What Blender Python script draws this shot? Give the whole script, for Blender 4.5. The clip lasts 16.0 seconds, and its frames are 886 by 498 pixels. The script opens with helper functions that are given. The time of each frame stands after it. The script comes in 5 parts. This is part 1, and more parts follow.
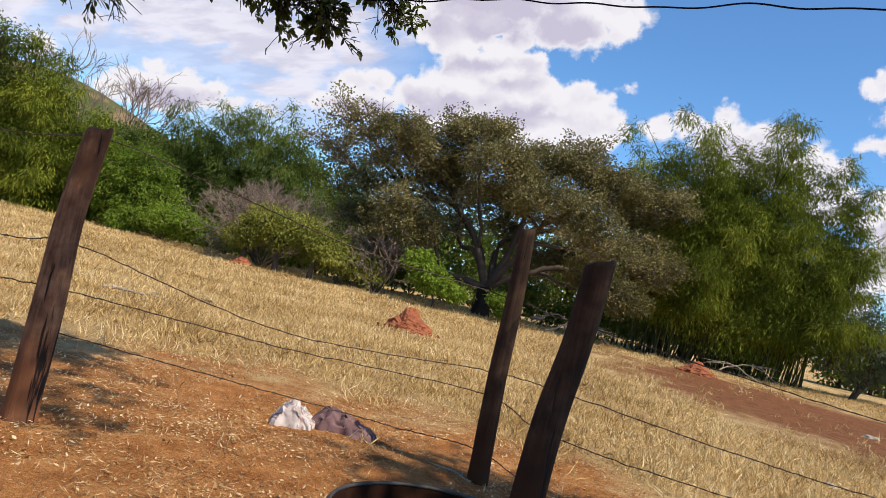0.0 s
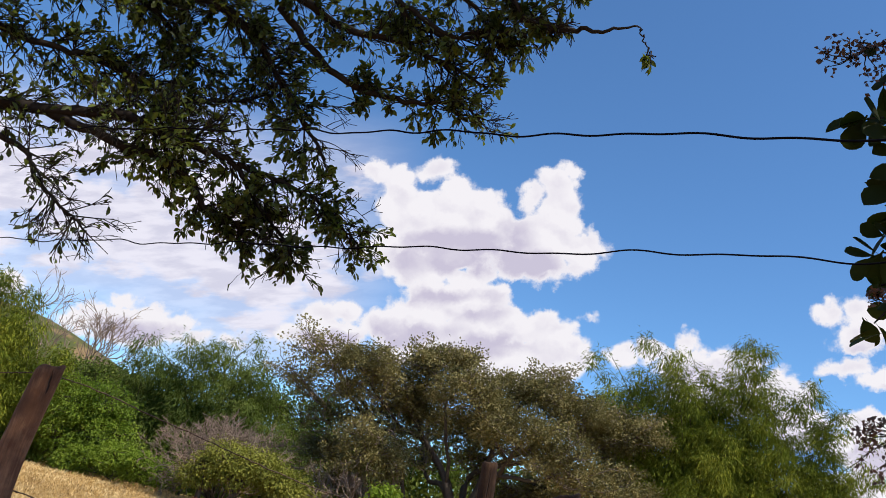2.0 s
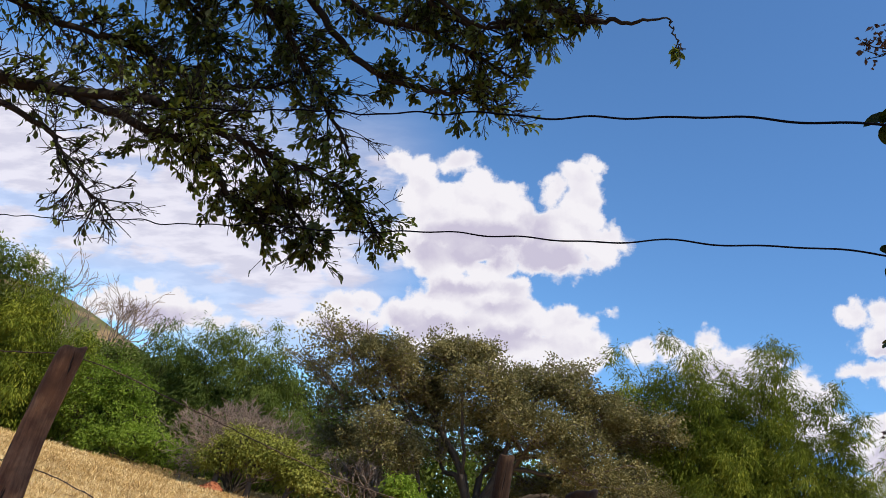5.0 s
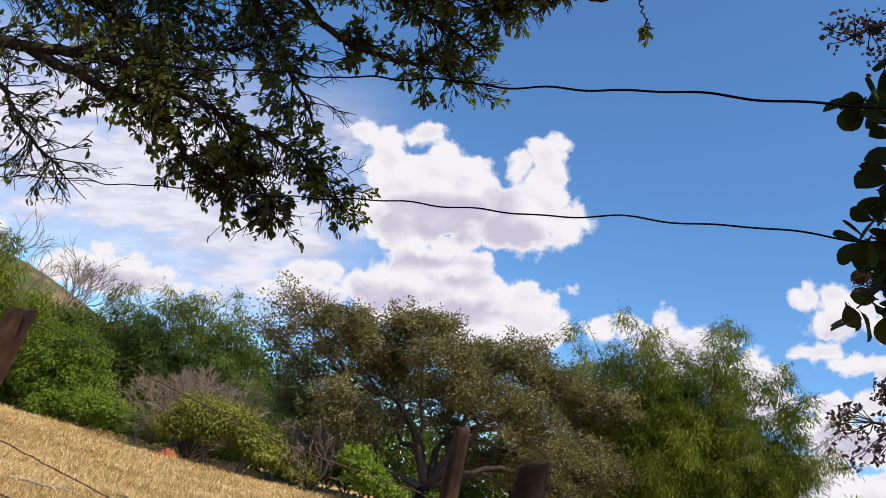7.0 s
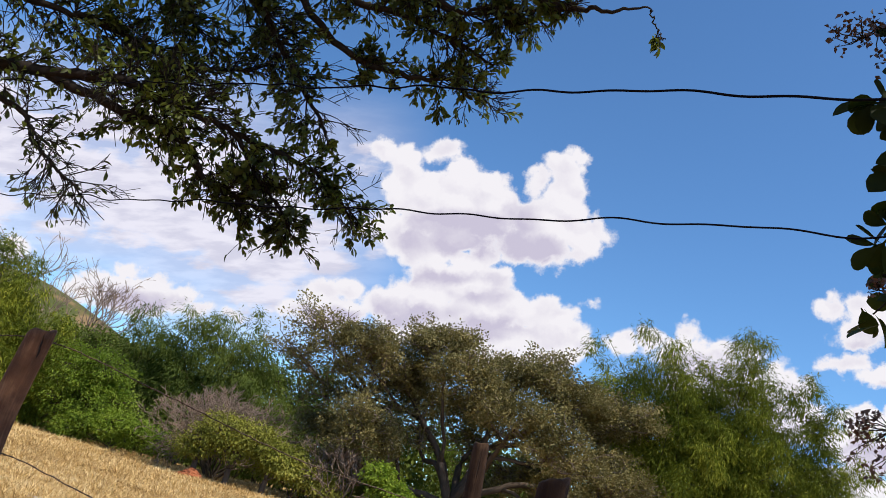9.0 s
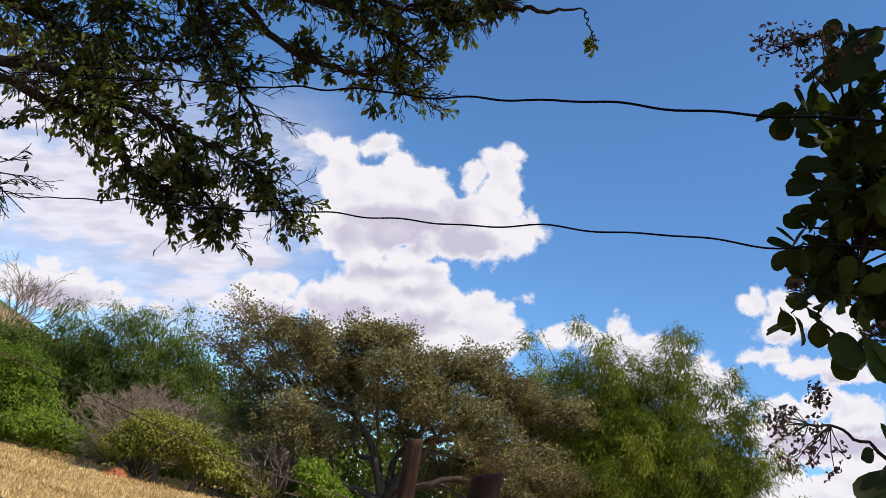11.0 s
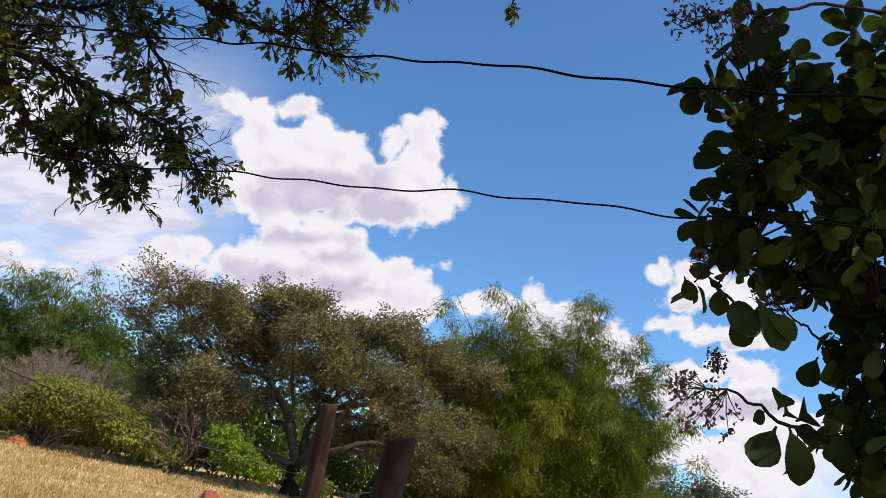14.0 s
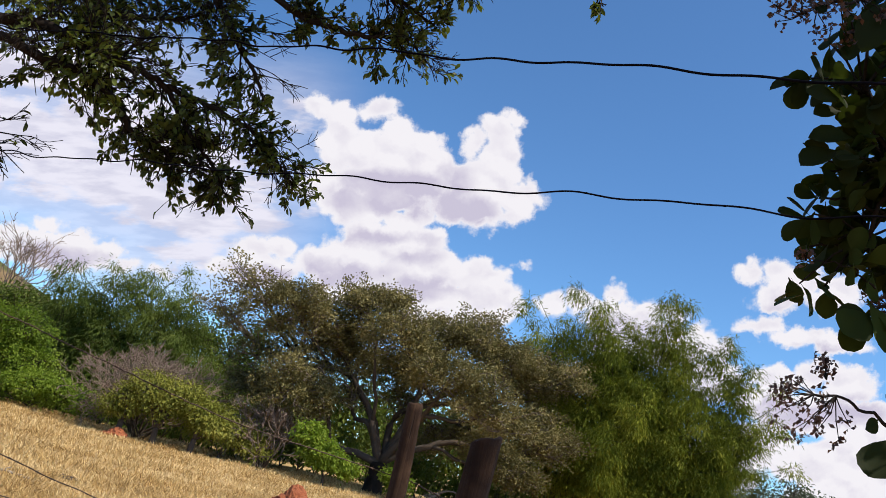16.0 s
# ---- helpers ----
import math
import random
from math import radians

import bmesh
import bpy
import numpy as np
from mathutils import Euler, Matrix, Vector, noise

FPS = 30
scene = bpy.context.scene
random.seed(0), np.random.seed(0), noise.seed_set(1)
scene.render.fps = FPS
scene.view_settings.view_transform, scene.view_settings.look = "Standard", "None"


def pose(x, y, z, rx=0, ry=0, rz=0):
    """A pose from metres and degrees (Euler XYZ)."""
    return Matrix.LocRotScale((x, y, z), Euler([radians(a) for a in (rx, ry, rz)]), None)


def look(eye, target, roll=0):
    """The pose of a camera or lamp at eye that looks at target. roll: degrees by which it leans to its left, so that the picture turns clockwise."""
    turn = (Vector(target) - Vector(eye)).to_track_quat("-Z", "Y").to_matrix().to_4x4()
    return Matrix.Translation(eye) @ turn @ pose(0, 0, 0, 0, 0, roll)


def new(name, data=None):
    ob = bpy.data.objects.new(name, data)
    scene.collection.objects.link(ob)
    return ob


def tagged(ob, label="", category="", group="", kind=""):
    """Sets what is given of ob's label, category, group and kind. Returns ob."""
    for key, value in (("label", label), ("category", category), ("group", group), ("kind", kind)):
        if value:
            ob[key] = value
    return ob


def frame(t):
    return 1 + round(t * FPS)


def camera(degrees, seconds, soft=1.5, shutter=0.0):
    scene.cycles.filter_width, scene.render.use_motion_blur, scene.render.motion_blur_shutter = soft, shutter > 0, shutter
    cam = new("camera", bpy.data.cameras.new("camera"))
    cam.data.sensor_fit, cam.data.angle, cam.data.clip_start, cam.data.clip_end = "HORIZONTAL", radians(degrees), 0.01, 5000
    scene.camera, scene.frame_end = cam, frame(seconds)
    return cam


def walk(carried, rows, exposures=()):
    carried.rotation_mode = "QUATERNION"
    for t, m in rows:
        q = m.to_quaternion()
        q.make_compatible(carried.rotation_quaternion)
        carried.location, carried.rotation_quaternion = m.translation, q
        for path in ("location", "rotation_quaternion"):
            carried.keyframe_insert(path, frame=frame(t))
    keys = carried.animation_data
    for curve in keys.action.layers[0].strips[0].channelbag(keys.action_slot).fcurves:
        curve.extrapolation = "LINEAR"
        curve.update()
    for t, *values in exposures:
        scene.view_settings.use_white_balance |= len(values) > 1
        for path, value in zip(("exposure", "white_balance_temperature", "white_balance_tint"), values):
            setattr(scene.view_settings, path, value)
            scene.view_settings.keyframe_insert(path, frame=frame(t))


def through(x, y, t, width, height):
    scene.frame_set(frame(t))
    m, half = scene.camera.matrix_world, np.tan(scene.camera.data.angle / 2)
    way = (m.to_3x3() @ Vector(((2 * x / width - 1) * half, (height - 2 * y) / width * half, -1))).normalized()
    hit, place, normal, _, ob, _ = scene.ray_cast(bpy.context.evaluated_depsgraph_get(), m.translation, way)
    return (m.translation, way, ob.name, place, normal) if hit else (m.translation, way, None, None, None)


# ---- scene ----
cam = camera(59.34, 16.0, soft=0.7)


def view(t, x, y, z, yaw, pitch, roll):
    a, b = radians(yaw), radians(pitch)
    eye = Vector((x, y, z))
    return t, look(eye, eye + Vector((-math.sin(a) * math.cos(b), math.cos(a) * math.cos(b), math.sin(b))), roll)


# seconds, eye in metres, yaw, pitch and roll in degrees
PATH = [
    (0.0, -0.0247, 0.0031, 1.5015, -0.21, 1.63, 13.15),
    (0.5, 0.0255, -0.0153, 1.4980, -1.14, 2.17, 12.65),
    (1.0, 0.0495, 0.0124, 1.5029, 0.87, 8.70, 13.32),
    (1.5, 0.0510, -0.0041, 1.5136, 1.54, 14.83, 12.80),
    (2.0, 0.0344, -0.0267, 1.5199, 1.17, 18.57, 12.51),
    (2.5, 0.0266, -0.0245, 1.5167, 1.16, 19.17, 12.41),
    (3.0, 0.0357, -0.0044, 1.5204, 0.26, 19.56, 12.49),
    (3.5, 0.0441, 0.0275, 1.5173, 0.90, 20.82, 12.60),
    (4.0, 0.0319, 0.0173, 1.5114, 1.43, 20.54, 13.01),
    (4.2, 0.0277, 0.0140, 1.5201, 1.80, 19.54, 13.24),
    (6.3, 0.0353, 0.0024, 1.5227, 1.96, 17.06, 15.38),
    (6.5, 0.0426, 0.0142, 1.5297, 0.68, 17.13, 15.18),
    (7.0, 0.0427, 0.0260, 1.5282, -0.65, 16.37, 15.05),
    (7.5, 0.0317, 0.0381, 1.5267, -0.29, 15.77, 15.25),
    (8.0, 0.0358, 0.0119, 1.5259, 0.92, 18.98, 15.15),
    (8.5, 0.0547, 0.0168, 1.5262, 2.24, 21.18, 15.27),
    (9.0, 0.0762, 0.0328, 1.5278, 1.12, 17.15, 14.56),
    (9.5, 0.0875, 0.0276, 1.5320, -0.87, 17.26, 14.17),
    (9.7, 0.0919, 0.0273, 1.5385, -2.46, 17.69, 13.70),
    (11.8, 0.0586, 0.0287, 1.5386, -3.84, 18.02, 13.46),
    (12.0, 0.0540, 0.0263, 1.5397, -3.29, 18.39, 13.52),
    (12.5, 0.0465, 0.0092, 1.5358, -0.52, 17.29, 14.13),
    (13.0, 0.0788, 0.0262, 1.5373, -1.09, 16.96, 14.06),
    (13.5, 0.1058, 0.0452, 1.5442, -12.32, 17.33, 12.51),
    (14.0, 0.0871, 0.0379, 1.5416, -10.48, 16.87, 12.48),
    (14.5, 0.0741, 0.0256, 1.5346, -3.73, 17.24, 13.53),
    (15.0, 0.0832, 0.0506, 1.5391, -6.09, 16.13, 13.65),
    (15.5, 0.0860, 0.0672, 1.5424, -7.28, 15.81, 13.79),
    (16.0, 0.0521, 0.0472, 1.5376, -4.54, 15.51, 13.96),
]
walk(cam, [view(*row) for row in PATH], exposures=[(0.0, 0.0), (16.0, 0.0)])

# ---------------------------------------------------------------- light
SUN_TO = Vector((0.518, -0.338, 0.786)).normalized()
sun = new("sun", bpy.data.lights.new("sun", "SUN"))
sun.data.energy, sun.data.angle, sun.data.color = 5.6, radians(0.6), (1.0, 0.91, 0.76)
sun.matrix_world = look(SUN_TO * 50, (0, 0, 0))


class Nodes:
    """Short hands for building a node tree."""

    def __init__(self, tree):
        self.t = tree

    def put(self, socket, value):
        if isinstance(value, bpy.types.NodeSocket):
            self.t.links.new(value, socket)
        elif value is not None:
            socket.default_value = value

    def node(self, kind, *ins, **props):
        n = self.t.nodes.new(kind)
        for k, v in props.items():
            setattr(n, k, v)
        for s, v in zip(n.inputs, ins):
            self.put(s, v)
        return n

    def math(self, op, a, b=None, c=None, clamp=False):
        return self.node("ShaderNodeMath", a, b, c, operation=op, use_clamp=clamp).outputs[0]

    def vec(self, op, a, b=None, c=None):
        n = self.node("ShaderNodeVectorMath", a, b, c, operation=op)
        return n.outputs["Value"] if op in ("LENGTH", "DOT_PRODUCT", "DISTANCE") else n.outputs[0]

    def noise(self, p, scale, detail=4.0, rough=0.55, out=0):
        n = self.node("ShaderNodeTexNoise")
        self.put(n.inputs["Vector"], p)
        n.inputs["Scale"].default_value, n.inputs["Detail"].default_value, n.inputs["Roughness"].default_value = scale, detail, rough
        return n.outputs[out]

    def step(self, v, a, b, lo=0.0, hi=1.0):
        n = self.node("ShaderNodeMapRange", v, a, b, lo, hi, interpolation_type="SMOOTHSTEP")
        return n.outputs[0]

    def mix(self, f, a, b):
        n = self.t.nodes.new("ShaderNodeMix")
        n.data_type = "RGBA"
        self.put(n.inputs[0], f), self.put(n.inputs[6], a), self.put(n.inputs[7], b)
        return n.outputs[2]

    def ramp(self, f, *stops):
        n = self.node("ShaderNodeValToRGB", f)
        e = n.color_ramp.elements
        while len(e) < len(stops):
            e.new(0.5)
        for el, (p, c) in zip(e, stops):
            el.position, el.color = p, (*c, 1)
        return n.outputs[0]


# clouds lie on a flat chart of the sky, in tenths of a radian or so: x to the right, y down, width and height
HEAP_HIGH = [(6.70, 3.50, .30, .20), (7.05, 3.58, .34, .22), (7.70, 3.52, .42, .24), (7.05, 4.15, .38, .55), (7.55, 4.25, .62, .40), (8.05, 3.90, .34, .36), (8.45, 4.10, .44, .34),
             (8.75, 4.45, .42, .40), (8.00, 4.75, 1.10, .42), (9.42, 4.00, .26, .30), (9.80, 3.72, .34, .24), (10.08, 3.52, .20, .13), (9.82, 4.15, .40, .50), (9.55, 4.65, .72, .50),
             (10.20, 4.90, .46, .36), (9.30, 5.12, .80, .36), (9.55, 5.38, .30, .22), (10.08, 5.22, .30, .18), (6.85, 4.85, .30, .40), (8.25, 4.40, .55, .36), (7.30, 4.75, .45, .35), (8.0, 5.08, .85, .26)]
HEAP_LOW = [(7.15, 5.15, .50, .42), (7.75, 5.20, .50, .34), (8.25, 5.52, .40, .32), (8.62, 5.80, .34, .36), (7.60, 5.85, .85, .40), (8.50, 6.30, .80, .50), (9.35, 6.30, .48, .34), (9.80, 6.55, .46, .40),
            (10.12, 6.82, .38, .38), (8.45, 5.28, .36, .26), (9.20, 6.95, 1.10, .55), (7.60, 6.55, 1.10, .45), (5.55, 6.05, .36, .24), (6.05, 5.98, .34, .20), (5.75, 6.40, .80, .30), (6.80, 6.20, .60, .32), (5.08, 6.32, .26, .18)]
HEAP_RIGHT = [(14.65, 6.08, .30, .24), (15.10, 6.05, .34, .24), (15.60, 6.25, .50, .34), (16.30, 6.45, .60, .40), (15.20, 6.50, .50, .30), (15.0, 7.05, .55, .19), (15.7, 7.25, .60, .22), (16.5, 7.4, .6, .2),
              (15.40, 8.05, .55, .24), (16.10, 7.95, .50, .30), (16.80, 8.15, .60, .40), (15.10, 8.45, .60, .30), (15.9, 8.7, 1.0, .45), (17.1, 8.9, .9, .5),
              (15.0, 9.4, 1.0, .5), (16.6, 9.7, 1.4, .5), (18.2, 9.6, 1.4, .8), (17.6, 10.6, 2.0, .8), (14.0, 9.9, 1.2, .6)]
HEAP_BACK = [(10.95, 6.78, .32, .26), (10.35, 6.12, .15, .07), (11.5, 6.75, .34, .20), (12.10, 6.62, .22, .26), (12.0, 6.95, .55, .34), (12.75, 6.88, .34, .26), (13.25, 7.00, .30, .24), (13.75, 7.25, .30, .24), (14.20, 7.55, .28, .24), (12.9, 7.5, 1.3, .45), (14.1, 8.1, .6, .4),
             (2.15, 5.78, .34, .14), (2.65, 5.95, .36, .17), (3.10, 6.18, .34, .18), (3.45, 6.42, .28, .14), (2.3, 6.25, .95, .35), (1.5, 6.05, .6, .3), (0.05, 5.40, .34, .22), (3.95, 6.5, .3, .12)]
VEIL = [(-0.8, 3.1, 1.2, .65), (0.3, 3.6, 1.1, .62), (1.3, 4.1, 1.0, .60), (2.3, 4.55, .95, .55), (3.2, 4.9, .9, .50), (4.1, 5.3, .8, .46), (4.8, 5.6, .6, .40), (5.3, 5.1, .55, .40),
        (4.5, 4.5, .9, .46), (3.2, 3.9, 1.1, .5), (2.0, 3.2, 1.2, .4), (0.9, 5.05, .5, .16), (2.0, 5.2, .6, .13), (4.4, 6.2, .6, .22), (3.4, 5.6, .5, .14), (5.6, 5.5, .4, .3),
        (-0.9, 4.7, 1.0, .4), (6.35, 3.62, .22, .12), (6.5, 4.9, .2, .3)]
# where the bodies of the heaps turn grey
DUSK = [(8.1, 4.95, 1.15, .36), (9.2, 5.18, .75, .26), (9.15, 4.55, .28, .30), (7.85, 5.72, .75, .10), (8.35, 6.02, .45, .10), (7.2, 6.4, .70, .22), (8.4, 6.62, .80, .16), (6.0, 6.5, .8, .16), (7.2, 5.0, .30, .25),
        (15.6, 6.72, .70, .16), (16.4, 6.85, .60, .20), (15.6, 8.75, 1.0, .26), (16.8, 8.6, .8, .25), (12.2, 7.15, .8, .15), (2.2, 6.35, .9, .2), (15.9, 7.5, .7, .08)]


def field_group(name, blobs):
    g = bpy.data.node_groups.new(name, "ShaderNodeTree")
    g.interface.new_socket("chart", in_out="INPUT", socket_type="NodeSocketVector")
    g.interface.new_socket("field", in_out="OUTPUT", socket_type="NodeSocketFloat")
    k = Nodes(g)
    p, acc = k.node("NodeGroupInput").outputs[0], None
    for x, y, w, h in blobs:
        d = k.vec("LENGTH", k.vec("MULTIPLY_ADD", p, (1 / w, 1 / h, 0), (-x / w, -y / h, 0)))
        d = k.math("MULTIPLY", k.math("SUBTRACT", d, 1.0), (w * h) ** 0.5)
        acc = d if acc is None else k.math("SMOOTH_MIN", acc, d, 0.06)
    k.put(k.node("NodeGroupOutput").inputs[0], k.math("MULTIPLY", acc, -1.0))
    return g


def make_world():
    w = bpy.data.worlds.new("sky")
    scene.world, w.use_nodes = w, True
    w.node_tree.nodes.clear()
    k = Nodes(w.node_tree)
    way = k.node("ShaderNodeTexCoord").outputs["Generated"]
    sky = k.node("ShaderNodeTexSky", sky_type="NISHITA", sun_disc=False, sun_elevation=math.asin(SUN_TO.z),
                 sun_rotation=math.atan2(SUN_TO.x, SUN_TO.y), altitude=700, dust_density=0.5)
    blue = k.vec("MULTIPLY", sky.outputs[0], SKY_TINT)
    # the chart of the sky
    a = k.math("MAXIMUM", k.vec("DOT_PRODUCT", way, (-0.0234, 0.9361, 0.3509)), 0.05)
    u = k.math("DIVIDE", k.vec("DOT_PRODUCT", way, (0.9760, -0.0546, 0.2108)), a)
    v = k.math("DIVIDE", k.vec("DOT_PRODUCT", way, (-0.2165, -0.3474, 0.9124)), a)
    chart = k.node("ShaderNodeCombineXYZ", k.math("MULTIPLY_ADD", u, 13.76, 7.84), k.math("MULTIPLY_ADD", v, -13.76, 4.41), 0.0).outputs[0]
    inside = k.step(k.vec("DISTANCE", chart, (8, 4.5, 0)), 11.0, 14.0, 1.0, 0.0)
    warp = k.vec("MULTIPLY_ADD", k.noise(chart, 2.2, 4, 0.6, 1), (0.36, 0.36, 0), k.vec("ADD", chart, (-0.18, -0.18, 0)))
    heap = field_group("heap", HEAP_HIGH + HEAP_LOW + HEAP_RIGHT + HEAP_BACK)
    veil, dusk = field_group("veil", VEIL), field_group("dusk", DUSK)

    def use(g, p):
        n = k.node("ShaderNodeGroup", node_tree=g)
        k.put(n.inputs[0], p)
        return n.outputs[0]

    def puffs(p, scale):
        """Round heads, high in the middle of each cell."""
        n = k.node("ShaderNodeTexVoronoi", voronoi_dimensions="2D", feature="SMOOTH_F1")
        k.put(n.inputs["Vector"], p)
        n.inputs["Scale"].default_value, n.inputs["Smoothness"].default_value = scale, 0.35
        return k.math("SUBTRACT", 0.55, n.outputs["Distance"])

    fine = k.noise(chart, 3.4, 7, 0.62)
    heads = k.math("MULTIPLY_ADD", puffs(warp, 1.7), 0.6, k.math("MULTIPLY", puffs(warp, 4.2), 0.4))
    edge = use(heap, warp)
    f1 = k.math("ADD", edge, k.math("MULTIPLY_ADD", k.math("SUBTRACT", fine, 0.5), 0.44, k.math("MULTIPLY_ADD", heads, 0.26, -0.01)))
    heap_mask = k.step(f1, -0.05, 0.12)
    # each head is lit from above
    above = k.vec("ADD", warp, (0.05, -0.13, 0))
    lit = k.math("SUBTRACT", puffs(warp, 1.7), puffs(above, 1.7))
    lit2 = k.math("SUBTRACT", fine, k.noise(k.vec("ADD", chart, (0.03, -0.08, 0)), 3.4, 7, 0.62))
    body = k.noise(chart, 1.1, 4, 0.5)
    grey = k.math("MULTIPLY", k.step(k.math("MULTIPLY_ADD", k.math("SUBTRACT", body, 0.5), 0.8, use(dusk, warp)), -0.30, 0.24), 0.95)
    shade = k.math("SUBTRACT", k.math("MULTIPLY_ADD", lit, -1.1, k.math("ADD", grey, 0.06)), k.math("MULTIPLY", lit2, 0.55), clamp=True)
    shade = k.math("MULTIPLY", shade, k.step(f1, 0.02, 0.26))
    streak = k.node("ShaderNodeMapping", chart, (0, 0, 0), (0, 0, radians(-24)), (0.5, 1.7, 1)).outputs[0]
    silk = k.noise(streak, 1.3, 6, 0.58)
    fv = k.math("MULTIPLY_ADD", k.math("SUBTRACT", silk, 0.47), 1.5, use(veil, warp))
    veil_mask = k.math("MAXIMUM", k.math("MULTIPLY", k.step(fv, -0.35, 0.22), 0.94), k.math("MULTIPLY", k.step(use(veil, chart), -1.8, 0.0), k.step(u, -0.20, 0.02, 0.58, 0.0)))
    billow = k.noise(streak, 2.3, 5, 0.55)
    # elsewhere the same broken cloud goes on
    flat = k.vec("SCALE", way)
    flat.node.inputs["Scale"].default_value = 1.0
    k.put(flat.node.inputs["Scale"], k.math("DIVIDE", 1.0, k.math("MAXIMUM", k.vec("DOT_PRODUCT", way, (0, 0, 1)), 0.06)))
    rest = k.math("MULTIPLY", k.step(k.noise(flat, 0.9, 6, 0.6), 0.53, 0.62), k.math("SUBTRACT", 1.0, inside))
    heap_mask = k.math("MAXIMUM", k.math("MULTIPLY", heap_mask, inside), rest)
    veil_mask = k.math("MULTIPLY", veil_mask, inside)
    col_heap = k.mix(shade, CLOUD_LIT, CLOUD_SHADE)
    col_veil = k.mix(k.step(billow, 0.38, 0.62), (0.70, 0.68, 0.80, 1), CLOUD_VEIL)
    out = k.mix(heap_mask, k.mix(veil_mask, k.vec("MULTIPLY", blue, (SKY_POWER,) * 3), col_veil), col_heap)
    k.node("ShaderNodeOutputWorld", k.node("ShaderNodeBackground", out, 1.0).outputs[0])


SKY_POWER, SKY_TINT = 0.132, (0.69, 1.05, 1.36)
CLOUD_LIT, CLOUD_SHADE, CLOUD_VEIL = (0.91, 0.885, 0.93, 1), (0.60, 0.56, 0.70, 1), (0.88, 0.85, 0.94, 1)
make_world()


# ---------------------------------------------------------------- materials
def material(name):
    m = bpy.data.materials.new(name)
    m.use_nodes = True
    m.node_tree.nodes.clear()
    return m, Nodes(m.node_tree)


def finish(m, k, colour, rough, bump=None, strength=0.4, dist=0.01, metal=0.0, spec=0.5, thin=None, thin_share=0.0):
    s = k.node("ShaderNodeBsdfPrincipled")
    k.put(s.inputs["Base Color"], colour), k.put(s.inputs["Roughness"], rough), k.put(s.inputs["Metallic"], metal)
    s.inputs["Specular IOR Level"].default_value = spec
    if bump is not None:
        b = k.node("ShaderNodeBump")
        b.inputs["Strength"].default_value, b.inputs["Distance"].default_value = strength, dist
        k.put(b.inputs["Height"], bump)
        k.put(s.inputs["Normal"], b.outputs[0])
    out = s.outputs[0]
    if thin is not None:
        tr = k.node("ShaderNodeBsdfTranslucent", thin)
        out = k.node("ShaderNodeMixShader", thin_share, out, tr.outputs[0]).outputs[0]
    k.node("ShaderNodeOutputMaterial", out)
    return m


def leaf_material(name, dark, mid, light, through, share=0.35, rough=0.5, spec=0.35, patch=0.35):
    m, k = material(name)
    geo = k.node("ShaderNodeNewGeometry")
    rnd = geo.outputs["Random Per Island"]
    big = k.noise(geo.outputs["Position"], patch, 2)
    tone = k.math("ADD", k.math("MULTIPLY", rnd, 0.55), k.step(big, 0.35, 0.65, 0.0, 0.45))
    col = k.ramp(tone, (0.0, dark), (0.5, mid), (1.0, light))
    back = k.mix(rnd, (*through, 1), (*[c * 0.6 for c in through], 1))
    return finish(m, k, col, rough, spec=spec, thin=back, thin_share=share)


def bark_material(name, a, b, scale=1.0):
    m, k = material(name)
    p = k.node("ShaderNodeTexCoord").outputs["Object"]
    long = k.node("ShaderNodeMapping", p, (0, 0, 0), (0, 0, 0), (1, 1, 0.18)).outputs[0]
    grain = k.noise(long, 22 * scale, 6, 0.65)
    blot = k.noise(p, 2.5 * scale, 3)
    col = k.mix(k.math("MULTIPLY_ADD", blot, 0.6, k.math("MULTIPLY", grain, 0.5)), (*a, 1), (*b, 1))
    return finish(m, k, col, 0.9, grain, 0.7, 0.02 / scale, spec=0.15)


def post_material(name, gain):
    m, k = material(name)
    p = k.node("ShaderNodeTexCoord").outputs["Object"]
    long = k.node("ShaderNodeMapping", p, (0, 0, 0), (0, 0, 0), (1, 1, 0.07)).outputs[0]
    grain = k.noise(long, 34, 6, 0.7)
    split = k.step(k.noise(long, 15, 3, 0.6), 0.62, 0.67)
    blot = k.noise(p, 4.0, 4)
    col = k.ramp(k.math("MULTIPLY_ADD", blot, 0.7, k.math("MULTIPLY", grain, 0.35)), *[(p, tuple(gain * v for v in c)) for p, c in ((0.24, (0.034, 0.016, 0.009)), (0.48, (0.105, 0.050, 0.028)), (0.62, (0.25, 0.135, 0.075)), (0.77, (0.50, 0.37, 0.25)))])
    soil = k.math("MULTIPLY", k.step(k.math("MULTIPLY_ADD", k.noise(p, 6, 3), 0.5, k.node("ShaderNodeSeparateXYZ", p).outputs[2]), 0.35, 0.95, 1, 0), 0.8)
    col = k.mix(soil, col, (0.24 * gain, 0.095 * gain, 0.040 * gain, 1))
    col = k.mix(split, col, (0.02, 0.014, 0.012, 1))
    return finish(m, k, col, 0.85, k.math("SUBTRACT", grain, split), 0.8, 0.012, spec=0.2)


